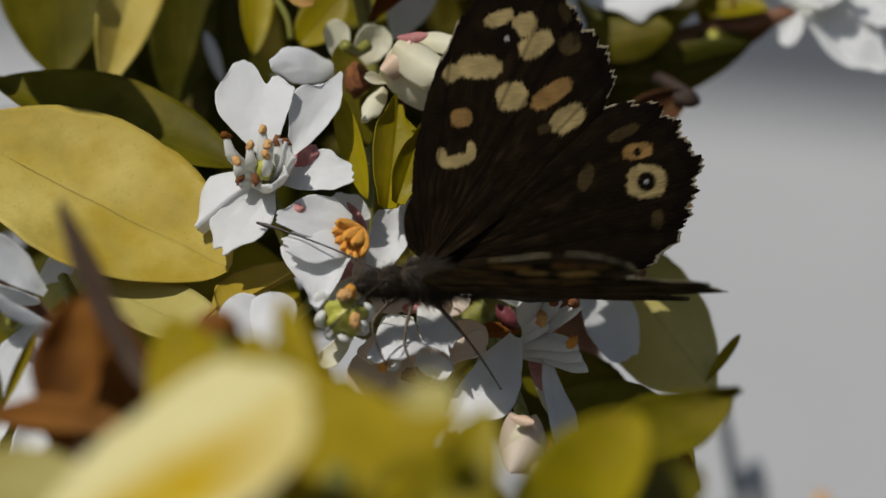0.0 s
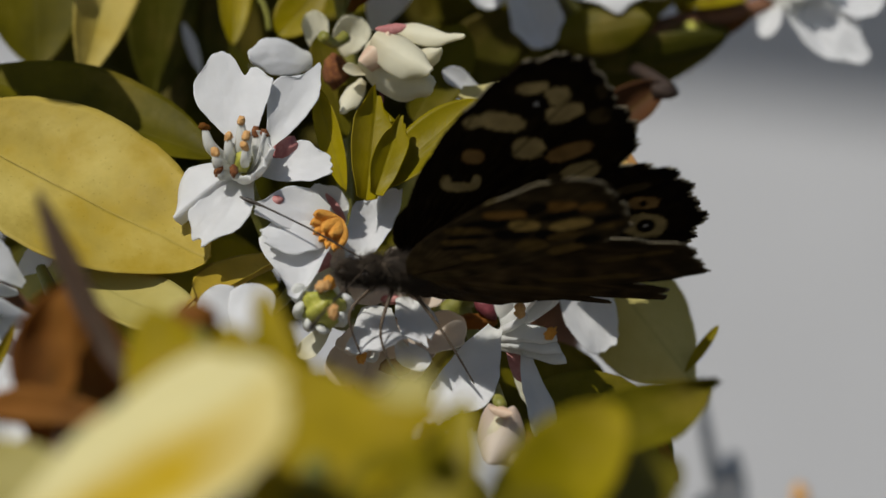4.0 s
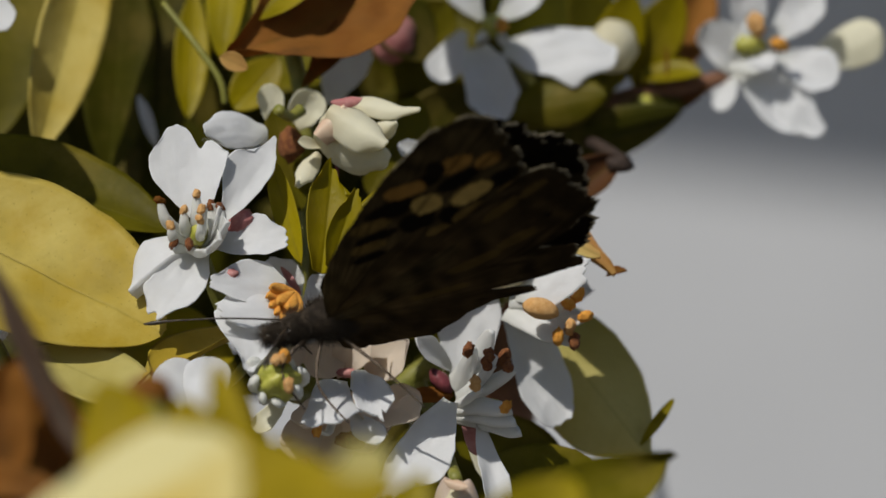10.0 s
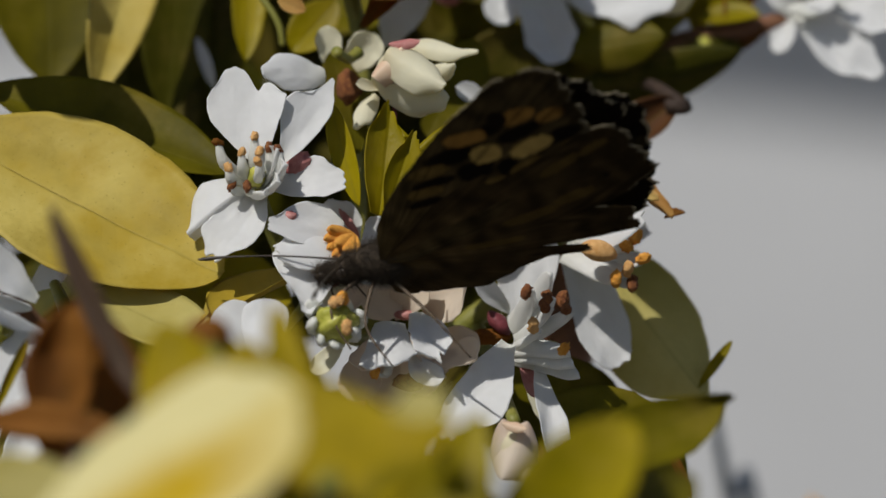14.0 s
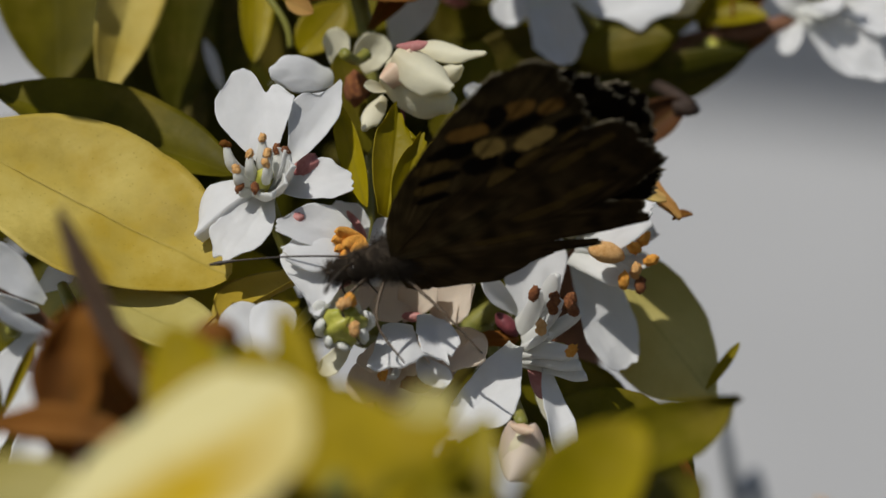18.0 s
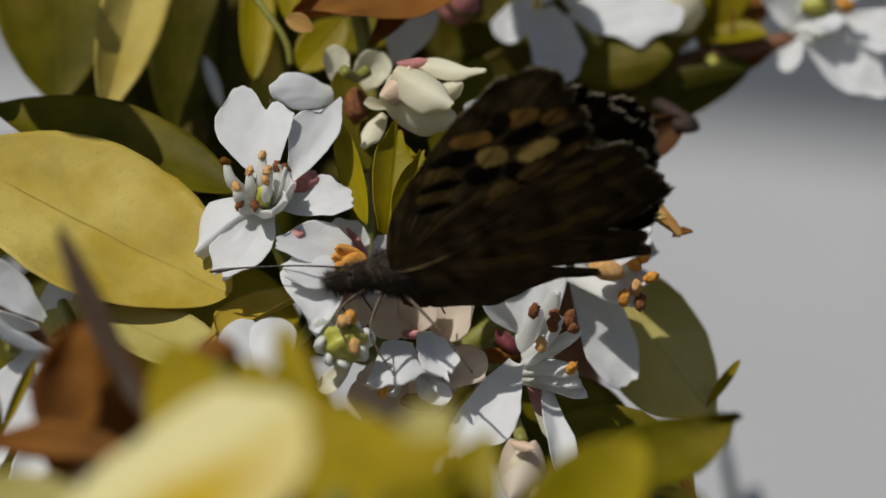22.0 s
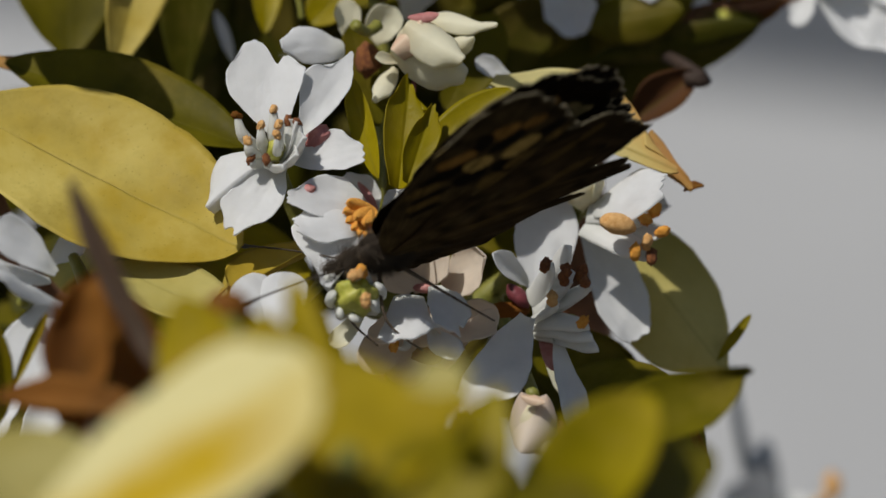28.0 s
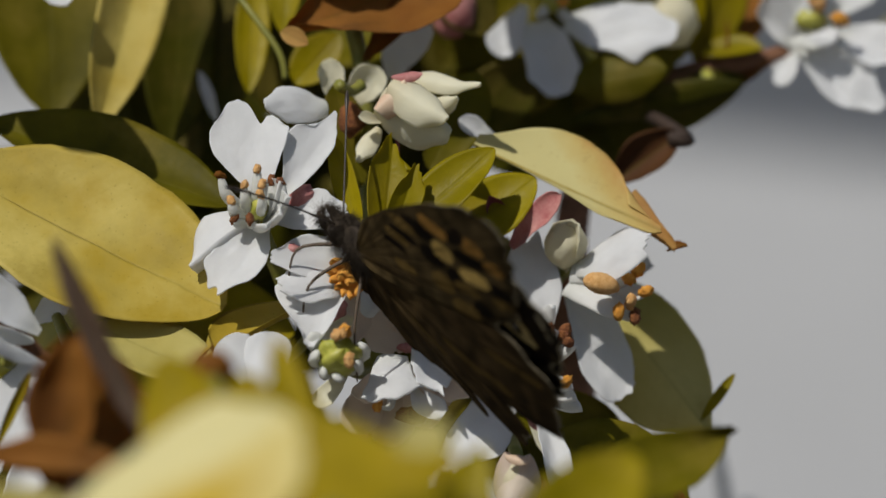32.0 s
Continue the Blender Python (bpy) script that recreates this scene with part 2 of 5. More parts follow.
def blade(name, length, width, material, form="leaf", cup=0.15, bend=0.0, wave=0.0, notch=0.0, fold=0.0, twist=0.0, thick=0.22, seed=0, nu=18, nv=6, ragged=0.0, crinkle=0.0, uneven=0.03, split=0.0, left=None, right=None, rim=None, roll=0.0):
    """A leaf or petal in metres from lengths in millimetres: X along it, Y across, Z its upper face."""
    rng = random.Random(seed * 7 + 3)
    phase = [rng.uniform(0, 6.28) for _ in range(6)]
    verts = []
    for layer in (0, 1):
        for i in range(nu + 1):
            s = 0.5 - 0.5 * math.cos(math.pi * i / nu)
            if form == "leaf":
                w = math.sin(math.pi * min(max(s, 0.004), 0.996)) ** 0.64 * (0.93 + 0.14 * s)
            elif form == "lance":
                w = 1.42 * max(s, 0.01) ** 0.75 * (1.003 - s) ** 0.62
            elif form == "blunt":
                w = (0.30 + 0.75 * s ** 0.7) * (1 - 0.62 * s ** 7) ** 0.5 * 1.02
            elif form == "strap":
                w = (1.0 - 0.35 * s) * min(1.0, (1.004 - s) * 7) ** 0.5
            elif form == "spoon":
                w = (0.12 + 0.95 * s ** 0.9) * max(1.002 - s ** 3.2, 0.0) ** 0.5 * 1.12
            elif form == "free":
                w = 1.0
            else:
                w = (0.26 + 0.79 * s ** 0.8) * (1 - 0.86 * s ** 5) ** 0.5 * 1.04
            w *= width / 2
            lobe = [1 + uneven * noise.noise(Vector((s * 6, k * 5.0, seed * 1.7))) + 0.6 * uneven * noise.noise(Vector((s * 19, k * 5.0, seed * 2.3))) for k in (0, 1)]
            for j in range(-nv, nv + 1):
                r = j / nv
                wide = w * max(glide(left if r > 0 else right, s), 0.02) if form == "free" else w
                x = length * s - notch * length * math.exp(-((r - split) / 0.24) ** 2) * s ** 5
                if form == "petal":
                    x -= length * s ** 6 * (0.15 * abs(r) ** 2.2 + 0.02 * math.sin(5.5 * r + phase[4]) + 0.012 * math.sin(13 * r + phase[5]))
                if form == "free":
                    x -= length * s ** 4 * (glide(rim, (r + 1) / 2) + 0.02 * noise.noise(Vector((r * 5.0, seed * 1.3, 0))) + 0.007 * noise.noise(Vector((r * 12.0, seed * 1.3, 4))))
                if ragged:
                    x += ragged * length * s ** 4 * math.sin(9 * r + phase[3]) * (1 - abs(r))
                edge = abs(r) ** 3
                wob = wave * width * edge * math.sin(7 * s + phase[0] + (1.7 if r > 0 else 0)) * math.sin(math.pi * min(1, s * 1.2 + 0.1))
                wob += 0.35 * wave * width * math.sin(4.3 * s + 2.6 * r + phase[1])
                y = wide * r * (1 + 0.5 * wave * math.sin(11 * s + phase[2] + r)) * lobe[r > 0]
                z = cup * w * r * r - roll * length * max(0.0, s - 0.6) ** 2 * 3 + fold * w * abs(r) + bend * length * s * s + wob
                if crinkle:
                    q = Vector((x * 0.27, y * 0.36, seed * 3.7))
                    z += crinkle * (noise.noise(q) + 0.4 * noise.noise(q * 2.2) + 0.16 * noise.noise(q * 5.0)) * min(1, s * 3)
                    x += 0.5 * crinkle * noise.noise(q * 1.6 + Vector((0, 9, 0))) * s * s
                a = twist * s
                y, z = y * math.cos(a) - z * math.sin(a) * 0.6, z + y * math.sin(a)
                z -= layer * thick * (1 - 0.6 * edge)
                verts.append((x * MM, y * MM, z * MM))
    row, n = 2 * nv + 1, (nu + 1) * (2 * nv + 1)
    faces = []
    for i in range(nu):
        for j in range(2 * nv):
            a = i * row + j
            faces.append((a, a + row, a + row + 1, a + 1))
            faces.append((n + a, n + a + 1, n + a + row + 1, n + a + row))
    rim = [i * row for i in range(nu + 1)] + [nu * row + j for j in range(1, row)] + [i * row + row - 1 for i in range(nu - 1, -1, -1)] + [j for j in range(row - 2, 0, -1)]
    for a, b in zip(rim, rim[1:] + rim[:1]):
        faces.append((a, a + n, b + n, b))
    return mesh_of(name, verts, faces, material)


def tube(name, points, radii, material, sides=8, flat=1.0):
    """A tapered rod through places in metres, radii in millimetres; returns the mesh with its origin at the first place."""
    pts = [Vector(p) for p in points]
    # a smooth run through the places
    dense, rad = [], []
    for k in range(len(pts) - 1):
        p0, p1, p2, p3 = pts[max(k - 1, 0)], pts[k], pts[k + 1], pts[min(k + 2, len(pts) - 1)]
        steps = 5
        for q in range(steps + (k == len(pts) - 2)):
            t = q / steps
            dense.append(0.5 * (2 * p1 + (p2 - p0) * t + (2 * p0 - 5 * p1 + 4 * p2 - p3) * t * t + (3 * p1 - p0 - 3 * p2 + p3) * t ** 3))
            rad.append(radii[k] * (1 - t) + radii[k + 1] * t)
    o = pts[0].copy()
    verts, faces = [], []
    side = None
    for k, p in enumerate(dense):
        d = (dense[min(k + 1, len(dense) - 1)] - dense[max(k - 1, 0)]).normalized()
        side = (side - d * side.dot(d)).normalized() if side else (d.cross(Vector((0, 1, 0.2))).normalized())
        up = d.cross(side)
        for j in range(sides):
            a = 2 * math.pi * j / sides
            verts.append(p - o + (side * math.cos(a) + up * math.sin(a) * flat) * rad[k] * MM)
    for k in range(len(dense) - 1):
        for j in range(sides):
            a, b = k * sides + j, k * sides + (j + 1) % sides
            faces.append((a, b, b + sides, a + sides))
    faces.append(tuple(range(sides - 1, -1, -1)))
    faces.append(tuple(range((len(dense) - 1) * sides, len(dense) * sides)))
    return mesh_of(name, verts, faces, material)


def lump(name, rx, ry, rz, material, rough=0.12, scale=3.0, seed=0, lobes=0, lobing=0.0, nu=14, nv=10):
    """A rounded, uneven body, radii in millimetres, about its own centre."""
    verts, faces = [], []
    for i in range(nv + 1):
        b = math.pi * i / nv
        for j in range(nu):
            a = 2 * math.pi * j / nu
            d = Vector((math.sin(b) * math.cos(a), math.sin(b) * math.sin(a), math.cos(b)))
            k = 1 + rough * noise.noise(d * scale + Vector((seed * 3.1, 0, 0)))
            if lobes:
                k *= 1 + lobing * (abs(math.cos(lobes * a / 2)) - 0.6) * math.sin(b)
            verts.append((d.x * rx * k * MM, d.y * ry * k * MM, d.z * rz * k * MM))
    for i in range(nv):
        for j in range(nu):
            a, b = i * nu + j, i * nu + (j + 1) % nu
            faces.append((a, b, b + nu, a + nu))
    me = mesh_of(name, verts, faces, material)
    bm = bmesh.new()
    bm.from_mesh(me)
    bmesh.ops.remove_doubles(bm, verts=bm.verts, dist=1e-7)
    bmesh.ops.recalc_face_normals(bm, faces=bm.faces)
    bm.to_mesh(me)
    bm.free()
    me.shade_smooth()
    return me


COUNT = [0]


def spread(width, base, tip, normal):
    """The true width in millimetres of a blade that takes up so much of the plan across its length."""
    y = along(base, tip, normal).col[1]
    return width / 20 / max(0.55, math.sqrt(max(0.0, 1 - y[1] * y[1]))) * (1 + (base.y + tip.y) / 2 / MM / FOCUS)


def seed_next():
    COUNT[0] += 1
    return COUNT[0]


def leaf(parent, base, tip, width, normal, material, name="leaf", label="", form="leaf", **more):
    """A leaf of a sprig between two plan places; width in plan units."""
    a, b = at(*base), at(*tip)
    length = (b - a).length / MM
    rib = more.pop("rib", 0)
    more.setdefault("crinkle", 0.12)
    me = blade(name, length, spread(width, a, b, normal), material, form, seed=seed_next(), **more)
    ob = part(name, me, parent, along(a, b, normal), label)
    if rib:
        run = [(length * (k / 12) * 0.97 * MM, 0, (more.get("bend", 0) * length * (k / 12 * 0.97) ** 2 + 0.02) * MM) for k in range(13)]
        part("midrib", tube("midrib", run, [rib * (1.05 - k / 12) for k in range(13)], RIB, 6, 0.6), ob, along(a, b, normal))
    return ob


def sprig(place, label, name="leaf_sprig", category="leaves", group="golden leaf sprigs of the shrub"):
    return thing(name, at(*place), label, category, group)


def stalk(parent, points, radii, material=None, name="stalk", label=""):
    pts = [at(*p) for p in points]
    return part(name, tube(name, pts, radii, material or STALK), parent, Matrix.Translation(pts[0]), label)


def anther(parent, place, size, material, seed):
    me = lump("anther", size * 1.0, size * 0.76, size * 0.7, material, 0.5, 3.2, seed, 2, 0.25, 16, 10)
    r = random.Random(seed)
    m = Matrix.Translation(place) @ Euler((r.uniform(0, 3), r.uniform(0, 3), r.uniform(0, 3))).to_matrix().to_4x4()
    return part("anther", me, parent, m)


def stamen(flower, base, mid, tip, wide, material, size=0.6):
    pts = [at(*base), at(*mid), at(*tip)]
    me = tube("stamen", pts, [wide * 0.9, wide, wide * 0.42], FILAMENT, 8, 0.6)
    fil = part("stamen", me, flower, Matrix.Translation(pts[0]))
    if material:
        anther(fil, pts[2], size, material, seed_next())
    return fil


def petal(flower, base, tip, width, normal, material=None, label="", form="spoon", **more):
    a, b = at(*base), at(*tip)
    length = (b - a).length / MM
    opts = dict(cup=0.25, wave=0.035, thick=0.2, nu=22, nv=10, crinkle=0.32, uneven=0.09)
    opts.update(more)
    me = blade("petal", length, spread(width, a, b, normal), material or WHITE, form, seed=seed_next(), **opts)
    return part("petal", me, flower, along(a, b, normal), label)


def shape(flower, base, tip, width, normal, left, right, rim, material=None, label="", **more):
    """A petal of uneven outline: how far its two sides reach along it, and how its end is cut."""
    return petal(flower, base, tip, width, normal, material, label, "free", left=left, right=right, rim=rim, **{"nu": 26, "nv": 14, "uneven": 0.05, **more})


SMOOTH = (0.2, 0.08, 0.02, 0.0, 0.0, 0.0, 0.02, 0.08, 0.2)


# ---- the wall, an unseen ledge added to shade it, and the ground ----
def slab(name, x0, x1, y0, y1, z0, z1, material, label, category, bevel=0.01):
    bm = bmesh.new()
    bmesh.ops.create_cube(bm, size=1)
    for v in bm.verts:
        v.co = Vector(((x0 + x1) / 2 + v.co.x * (x1 - x0), (y0 + y1) / 2 + v.co.y * (y1 - y0), (z0 + z1) / 2 + v.co.z * (z1 - z0)))
    bmesh.ops.bevel(bm, geom=bm.edges[:], offset=bevel, segments=2, affect="EDGES")
    me = bpy.data.meshes.new(name)
    bm.to_mesh(me)
    bm.free()
    me.materials.append(material)
    return tagged(new(name, me), label, category, "", "structure")


slab("wall_north", -6, 6, 1.6, 1.85, 0.0, 3.0, PLASTER, "pale grey rendered garden wall behind the shrub", "wall")
# stays out of view; added so its tilted shadow darkens the upper wall
ledge = slab("ledge", -6, 6, 1.30, 1.602, 1.352, 1.45, PLASTER, "unseen sloping ledge added to shade the top of the garden wall", "ledge")
for v in ledge.data.vertices:
    v.co.z += -0.019 - 0.11 * v.co.x
bm = bmesh.new()
bmesh.ops.create_grid(bm, x_segments=60, y_segments=60, size=600)
for v in bm.verts:
    v.co.z = -0.004 * noise.noise(v.co * 0.02) * 10 if v.co.length > 40 else 0.0
me = bpy.data.meshes.new("ground")
bm.to_mesh(me)
bm.free()
me.materials.append(PAVING)
tagged(new("ground", me), "grey paved ground under the shrub", "ground", "", "structure")

# facing directions: x across, y away from the eye, z up
FRONT = (0, -1, 0.35)

# ---- branches of the shrub ----
shrub = thing("shrub_branch", Vector((0, 0.03, 0.0)), "brown woody branch of the golden shrub", "branch", "branches of the shrub")
stalk(shrub, [(640, 18200, 40), (660, 5000, 40), (700, 1300, 30), (690, 800, 20), (660, 640, 16), (640, 520, 13), (640, 400, 15), (650, 290, 17), (640, 120, 18), (600, -40, 18), (560, -200, 20)],
      [9, 7, 3.2, 2.0, 1.4, 0.9, 0.7, 0.7, 0.8, 0.8, 0.9], STALK, "stem")
stalk(shrub, [(690, 800, 20), (820, 640, 16), (930, 560, 16), (1000, 470, 19), (1010, 440, 18)], [1.4, 1.1, 0.9, 0.7, 0.6], STALK, "twig")
stalk(shrub, [(660, 640, 16), (540, 560, 10), (480, 450, 7), (458, 385, 3)], [1.2, 0.9, 0.7, 0.6], STALK, "twig")
stalk(shrub, [(690, 800, 20), (400, 760, 24), (60, 640, 20), (-90, 330, 6), (-120, 120, 4), (-140, -140, 4)], [1.6, 1.5, 1.4, 1.3, 1.0, 1.0], BARK, "twig")
far_branch = thing("shrub_branch", Vector((0.02, 0.045, 0.0)), "reddish brown branch carrying far white flowers", "branch", "branches of the shrub")
stalk(far_branch, [(900, 17000, 37.2), (960, 4000, 37.2), (1000, 900, 37.2), (1010, 420, 32.2), (1060, 250, 40.3), (1130, 165, 36.6), (1240, 125, 35.3), (1330, 110, 35.3), (1420, 85, 36.6), (1520, 60, 37.8)],
      [8, 6, 3, 1.6, 1.3, 1.1, 1.0, 0.9, 0.8, 0.6], BARK, "stem")
grey_branch = thing("shrub_branch", Vector((0.03, 0.1, 0.0)), "thin grey-blue bare twig of the shrub", "branch", "branches of the shrub")
stalk(grey_branch, [(1500, 13000, 110), (1430, 3000, 110), (1345, 1080, 95), (1302, 960, 90), (1278, 850, 88), (1262, 760, 90)], [6, 2.5, 1.0, 0.75, 0.65, 0.4], GREYBARK, "twig")


# ---- golden leaves of the middle ground ----
s = sprig((-95, 310, 2), "large golden yellow leaf with fine oil dots")
leaf(s, (-104, 292, 5), (396, 556, -1), 272, (0.12, -1, 0.75), GOLD, cup=0.16, bend=0.03, wave=0.02, nu=30, nv=12, rib=0.05, crinkle=0.3)
stalk(s, [(-130, 270, 6), (-112, 290, 5), (-92, 304, 4)], [0.7, 0.6, 0.5], name="petiole")
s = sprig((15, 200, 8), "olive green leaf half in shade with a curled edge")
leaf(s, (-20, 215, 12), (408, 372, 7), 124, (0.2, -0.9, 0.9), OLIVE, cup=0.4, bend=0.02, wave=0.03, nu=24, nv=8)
leaf(s, (190, 222, 14), (-60, 204, 14), 30, (0, -0.6, 1), TANNED, cup=-0.7, wave=0.05, label="leaf edge curled over and browned")
leaf(s, (20, 330, 16), (-150, 470, 18), 150, FRONT, GOLD)
# added out of view towards the sun, only to shadow the olive leaf
s = sprig((-340, -385, -9), "unseen golden leaf added higher up to shade the olive leaf")
leaf(s, (-330, -412, -9), (-80, -312, -13), 100, (0.1, -0.6, 1), GOLD)
stalk(s, [(-360, -395, -9), (-300, -300, 0), (-140, -140, 4)], [0.6, 0.7, 0.9])
s = sprig((480, 560, 6), "small yellow leaves under the white flowers")
leaf(s, (512, 556, 1), (346, 634, -6), 76, (-0.2, -0.8, 1), GOLD, form="free", left=(0.3, 0.35, 0.4, 0.4, 0.12), right=(0.5, 1.1, 1.25, 0.9, 0.12), rim=SMOOTH, cup=0.4, bend=-0.05, nu=24, nv=10)
leaf(s, (165, 575, -2), (388, 675, -7), 108, (-0.1, -0.8, 1), PALE, cup=0.2)
leaf(s, (520, 590, 14), (300, 560, 14), 130, (0, -0.8, 1), LIME, cup=0.2)
s = sprig((660, 420, 6), "fresh lime green leaves around the flower stalk")
leaf(s, (640, 425, 2), (586, 238, 4), 80, (-0.3, -1, 0.25), LIME, cup=0.35, bend=-0.04, form="lance")
leaf(s, (676, 440, 1.5), (698, 236, 4), 92, (0.1, -1, 0.3), LIME, form="free", left=(0.4, 0.7, 0.85, 0.8, 0.45), right=(0.4, 0.75, 0.95, 1.0, 0.6), rim=(0.34, 0.24, 0.20, 0.10, 0.09, 0.0, 0.03, 0.06, 0.16), cup=0.25, fold=0.25, bend=-0.02, nu=26, nv=14)
leaf(s, (692, 430, 0.5), (738, 288, 2.0), 62, (0.3, -1, 0.3), LIME, form="free", left=(0.4, 0.8, 0.9, 0.7, 0.4), right=(0.4, 0.75, 0.9, 0.9, 0.5), rim=(0.2, 0.1, 0.09, 0.0, 0.04, 0.0, 0.07, 0.12, 0.2), cup=0.2, fold=0.2, nu=24, nv=12)
leaf(s, (700, 420, 2), (874, 260, 4), 84, (-0.1, -0.9, 0.6), LIME, cup=0.3, bend=-0.03)
leaf(s, (780, 440, 6), (948, 316, 8), 108, (0.0, -0.9, 0.6), LIME, cup=0.2)
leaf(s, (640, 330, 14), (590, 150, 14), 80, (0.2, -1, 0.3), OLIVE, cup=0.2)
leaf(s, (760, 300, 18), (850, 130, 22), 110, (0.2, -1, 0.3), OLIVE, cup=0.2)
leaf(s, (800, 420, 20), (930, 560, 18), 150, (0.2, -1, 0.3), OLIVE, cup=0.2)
s = sprig((850, 250, 12), "bleached cream leaf with a scorched orange tip")
leaf(s, (838, 256, 10), (1168, 412, 7), 92, (0.25, -0.9, 0.6), SCORCHED, form="free", left=(0.4, 1.7, 1.9, 1.4, 0.3), right=(0.1, 0.12, 0.25, 0.5, 0.45), rim=SMOOTH, cup=0.12, bend=0.02, wave=0.015, nu=30, nv=12, rib=0.12)
leaf(s, (1100, 356, 10.5), (1194, 446, 8.6), 56, (0.25, -0.9, 0.6), TANNED, name="curled_tip", label="tan curled leaf tip", form="free", left=(1.0, 0.9, 0.6, 0.4, 0.3), right=(0.7, 0.8, 0.7, 0.5, 0.3), rim=SMOOTH, cup=0.3, bend=0.05)
leaf(s, (1182, 440, 9.0), (1212, 430, 8.2), 15, (0.1, -0.9, 0.8), BROWN, name="hooked_end", label="dark brown hooked leaf end", form="free", left=(0.9, 1.0, 0.9, 0.8, 0.5), right=(0.9, 1.0, 0.9, 0.8, 0.5), rim=SMOOTH, cup=0.5, bend=-0.15)
s = sprig((1050, 560, 12), "broad pale yellow leaf half shaded by flowers")
leaf(s, (1050, 500, 17), (1266, 780, 14), 180, (-0.15, -1, 0.6), PALE, form="free", left=(0.5, 0.98, 1.02, 0.72, 0.08), right=(0.5, 0.9, 1.1, 0.9, 0.08), rim=(0.03, 0.02, 0.01, 0, 0, 0, 0.01, 0.02, 0.03), cup=-0.08, fold=-0.15, bend=0.02, wave=0.01, nu=30, nv=12)
leaf(s, (1240, 745, 14), (1300, 662, 14), 34, FRONT, LIME, form="lance")
s = sprig((1050, 880, -8), "olive green leaf curving up to a point")
leaf(s, (1050, 870, -34), (1303, 766, -26), 120, (-0.1, -0.9, 0.45), OLIVE, form="free", left=(0.6, 0.85, 0.8, 0.42, 0.06), right=(0.8, 1.1, 1.15, 0.8, 0.06), rim=(0.05, 0.03, 0.01, 0, 0, 0, 0.01, 0.03, 0.05), cup=0.3, bend=0.02, nu=26, nv=12)
leaf(s, (960, 780, 4), (1220, 905, 6), 170, (0.2, -0.9, 0.6), OLIVE, cup=0.2)
leaf(s, (1180, 830, 0), (1228, 940, 0), 34, FRONT, BROWN, form="lance", cup=0.6)
leaf(s, (900, 700, 14), (1120, 880, 14), 170, (0.2, -0.9, 0.6), OLIVE, cup=0.2)

# ---- leaves behind, up on the left ----
s = sprig((60, -60, 30), "dark olive leaves in the shade behind")
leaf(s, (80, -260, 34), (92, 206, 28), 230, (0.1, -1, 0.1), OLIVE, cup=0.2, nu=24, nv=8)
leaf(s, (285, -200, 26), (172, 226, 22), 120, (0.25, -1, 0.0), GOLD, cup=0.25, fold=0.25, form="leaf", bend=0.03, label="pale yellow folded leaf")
leaf(s, (330, -120, 34), (300, 260, 30), 130, (0.3, -1, 0.1), SHADE_GREEN, cup=0.2)
leaf(s, (250, -40, 40), (330, 330, 34), 150, (-0.3, -1, 0.2), SHADE_GREEN, cup=0.2)
leaf(s, (400, -120, 36), (390, 250, 32), 110, (0.1, -1, 0.1), SHADE_GREEN, cup=0.2)
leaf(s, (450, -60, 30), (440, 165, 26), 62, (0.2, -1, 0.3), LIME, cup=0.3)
leaf(s, (60, 270, 52), (270, 110, 48), 160, (0.1, -1, 0.2), SHADE_GREEN)
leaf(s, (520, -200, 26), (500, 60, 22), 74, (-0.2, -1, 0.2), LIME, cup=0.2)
leaf(s, (470, 200, 34), (500, -60, 30), 90, (-0.2, -1, 0.2), SHADE_GREEN, cup=0.2)
leaf(s, (600, 60, 24), (520, 150, 22), 80, (0, -1, 0.3), LIME, cup=0.2)
leaf(s, (700, -140, 18), (560, -10, 16), 90, (0, -0.6, 1), LIME, cup=0.2)
leaf(s, (40, -120, 40), (10, 60, 36), 80, (0, -1, 0.5), LIME, cup=0.2)
stalk(s, [(395, -40, 20), (450, 30, 18), (495, 95, 17), (505, 140, 17)], [0.25, 0.3, 0.32, 0.32], STALK, "twig")
petal(s, (384, 216, 30), (352, 126, 31), 22, (0.1, -1, 0.3), WHITE, "narrow white fallen petal", form="leaf", cup=0.5)
petal(s, (60, -70, 20), (120, 6, 18), 80, (0.1, -1, 0.4), WHITE, "white petal caught between the leaves", cup=0.2)

# a loose thicket of leaves fills the depth of the shrub
thick = sprig((400, 400, 50), "shaded inner leaves of the shrub", "shrub_thicket")
rng = random.Random(11)
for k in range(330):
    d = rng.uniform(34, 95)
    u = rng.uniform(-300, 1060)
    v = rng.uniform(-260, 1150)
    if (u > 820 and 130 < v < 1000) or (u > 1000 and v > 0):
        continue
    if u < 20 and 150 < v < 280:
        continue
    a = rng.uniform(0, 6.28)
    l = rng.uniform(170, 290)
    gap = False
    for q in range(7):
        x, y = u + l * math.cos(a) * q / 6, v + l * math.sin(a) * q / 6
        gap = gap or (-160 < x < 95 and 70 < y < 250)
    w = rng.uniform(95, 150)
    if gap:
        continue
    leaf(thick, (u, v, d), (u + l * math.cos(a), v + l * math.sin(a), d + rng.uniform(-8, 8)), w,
         (rng.uniform(-0.7, 0.7), -1, rng.uniform(-0.2, 0.9)), rng.choice((OLIVE, SHADE_GREEN, SHADE_GREEN, SHADE_GREEN)), nu=10, nv=3, cup=0.2)

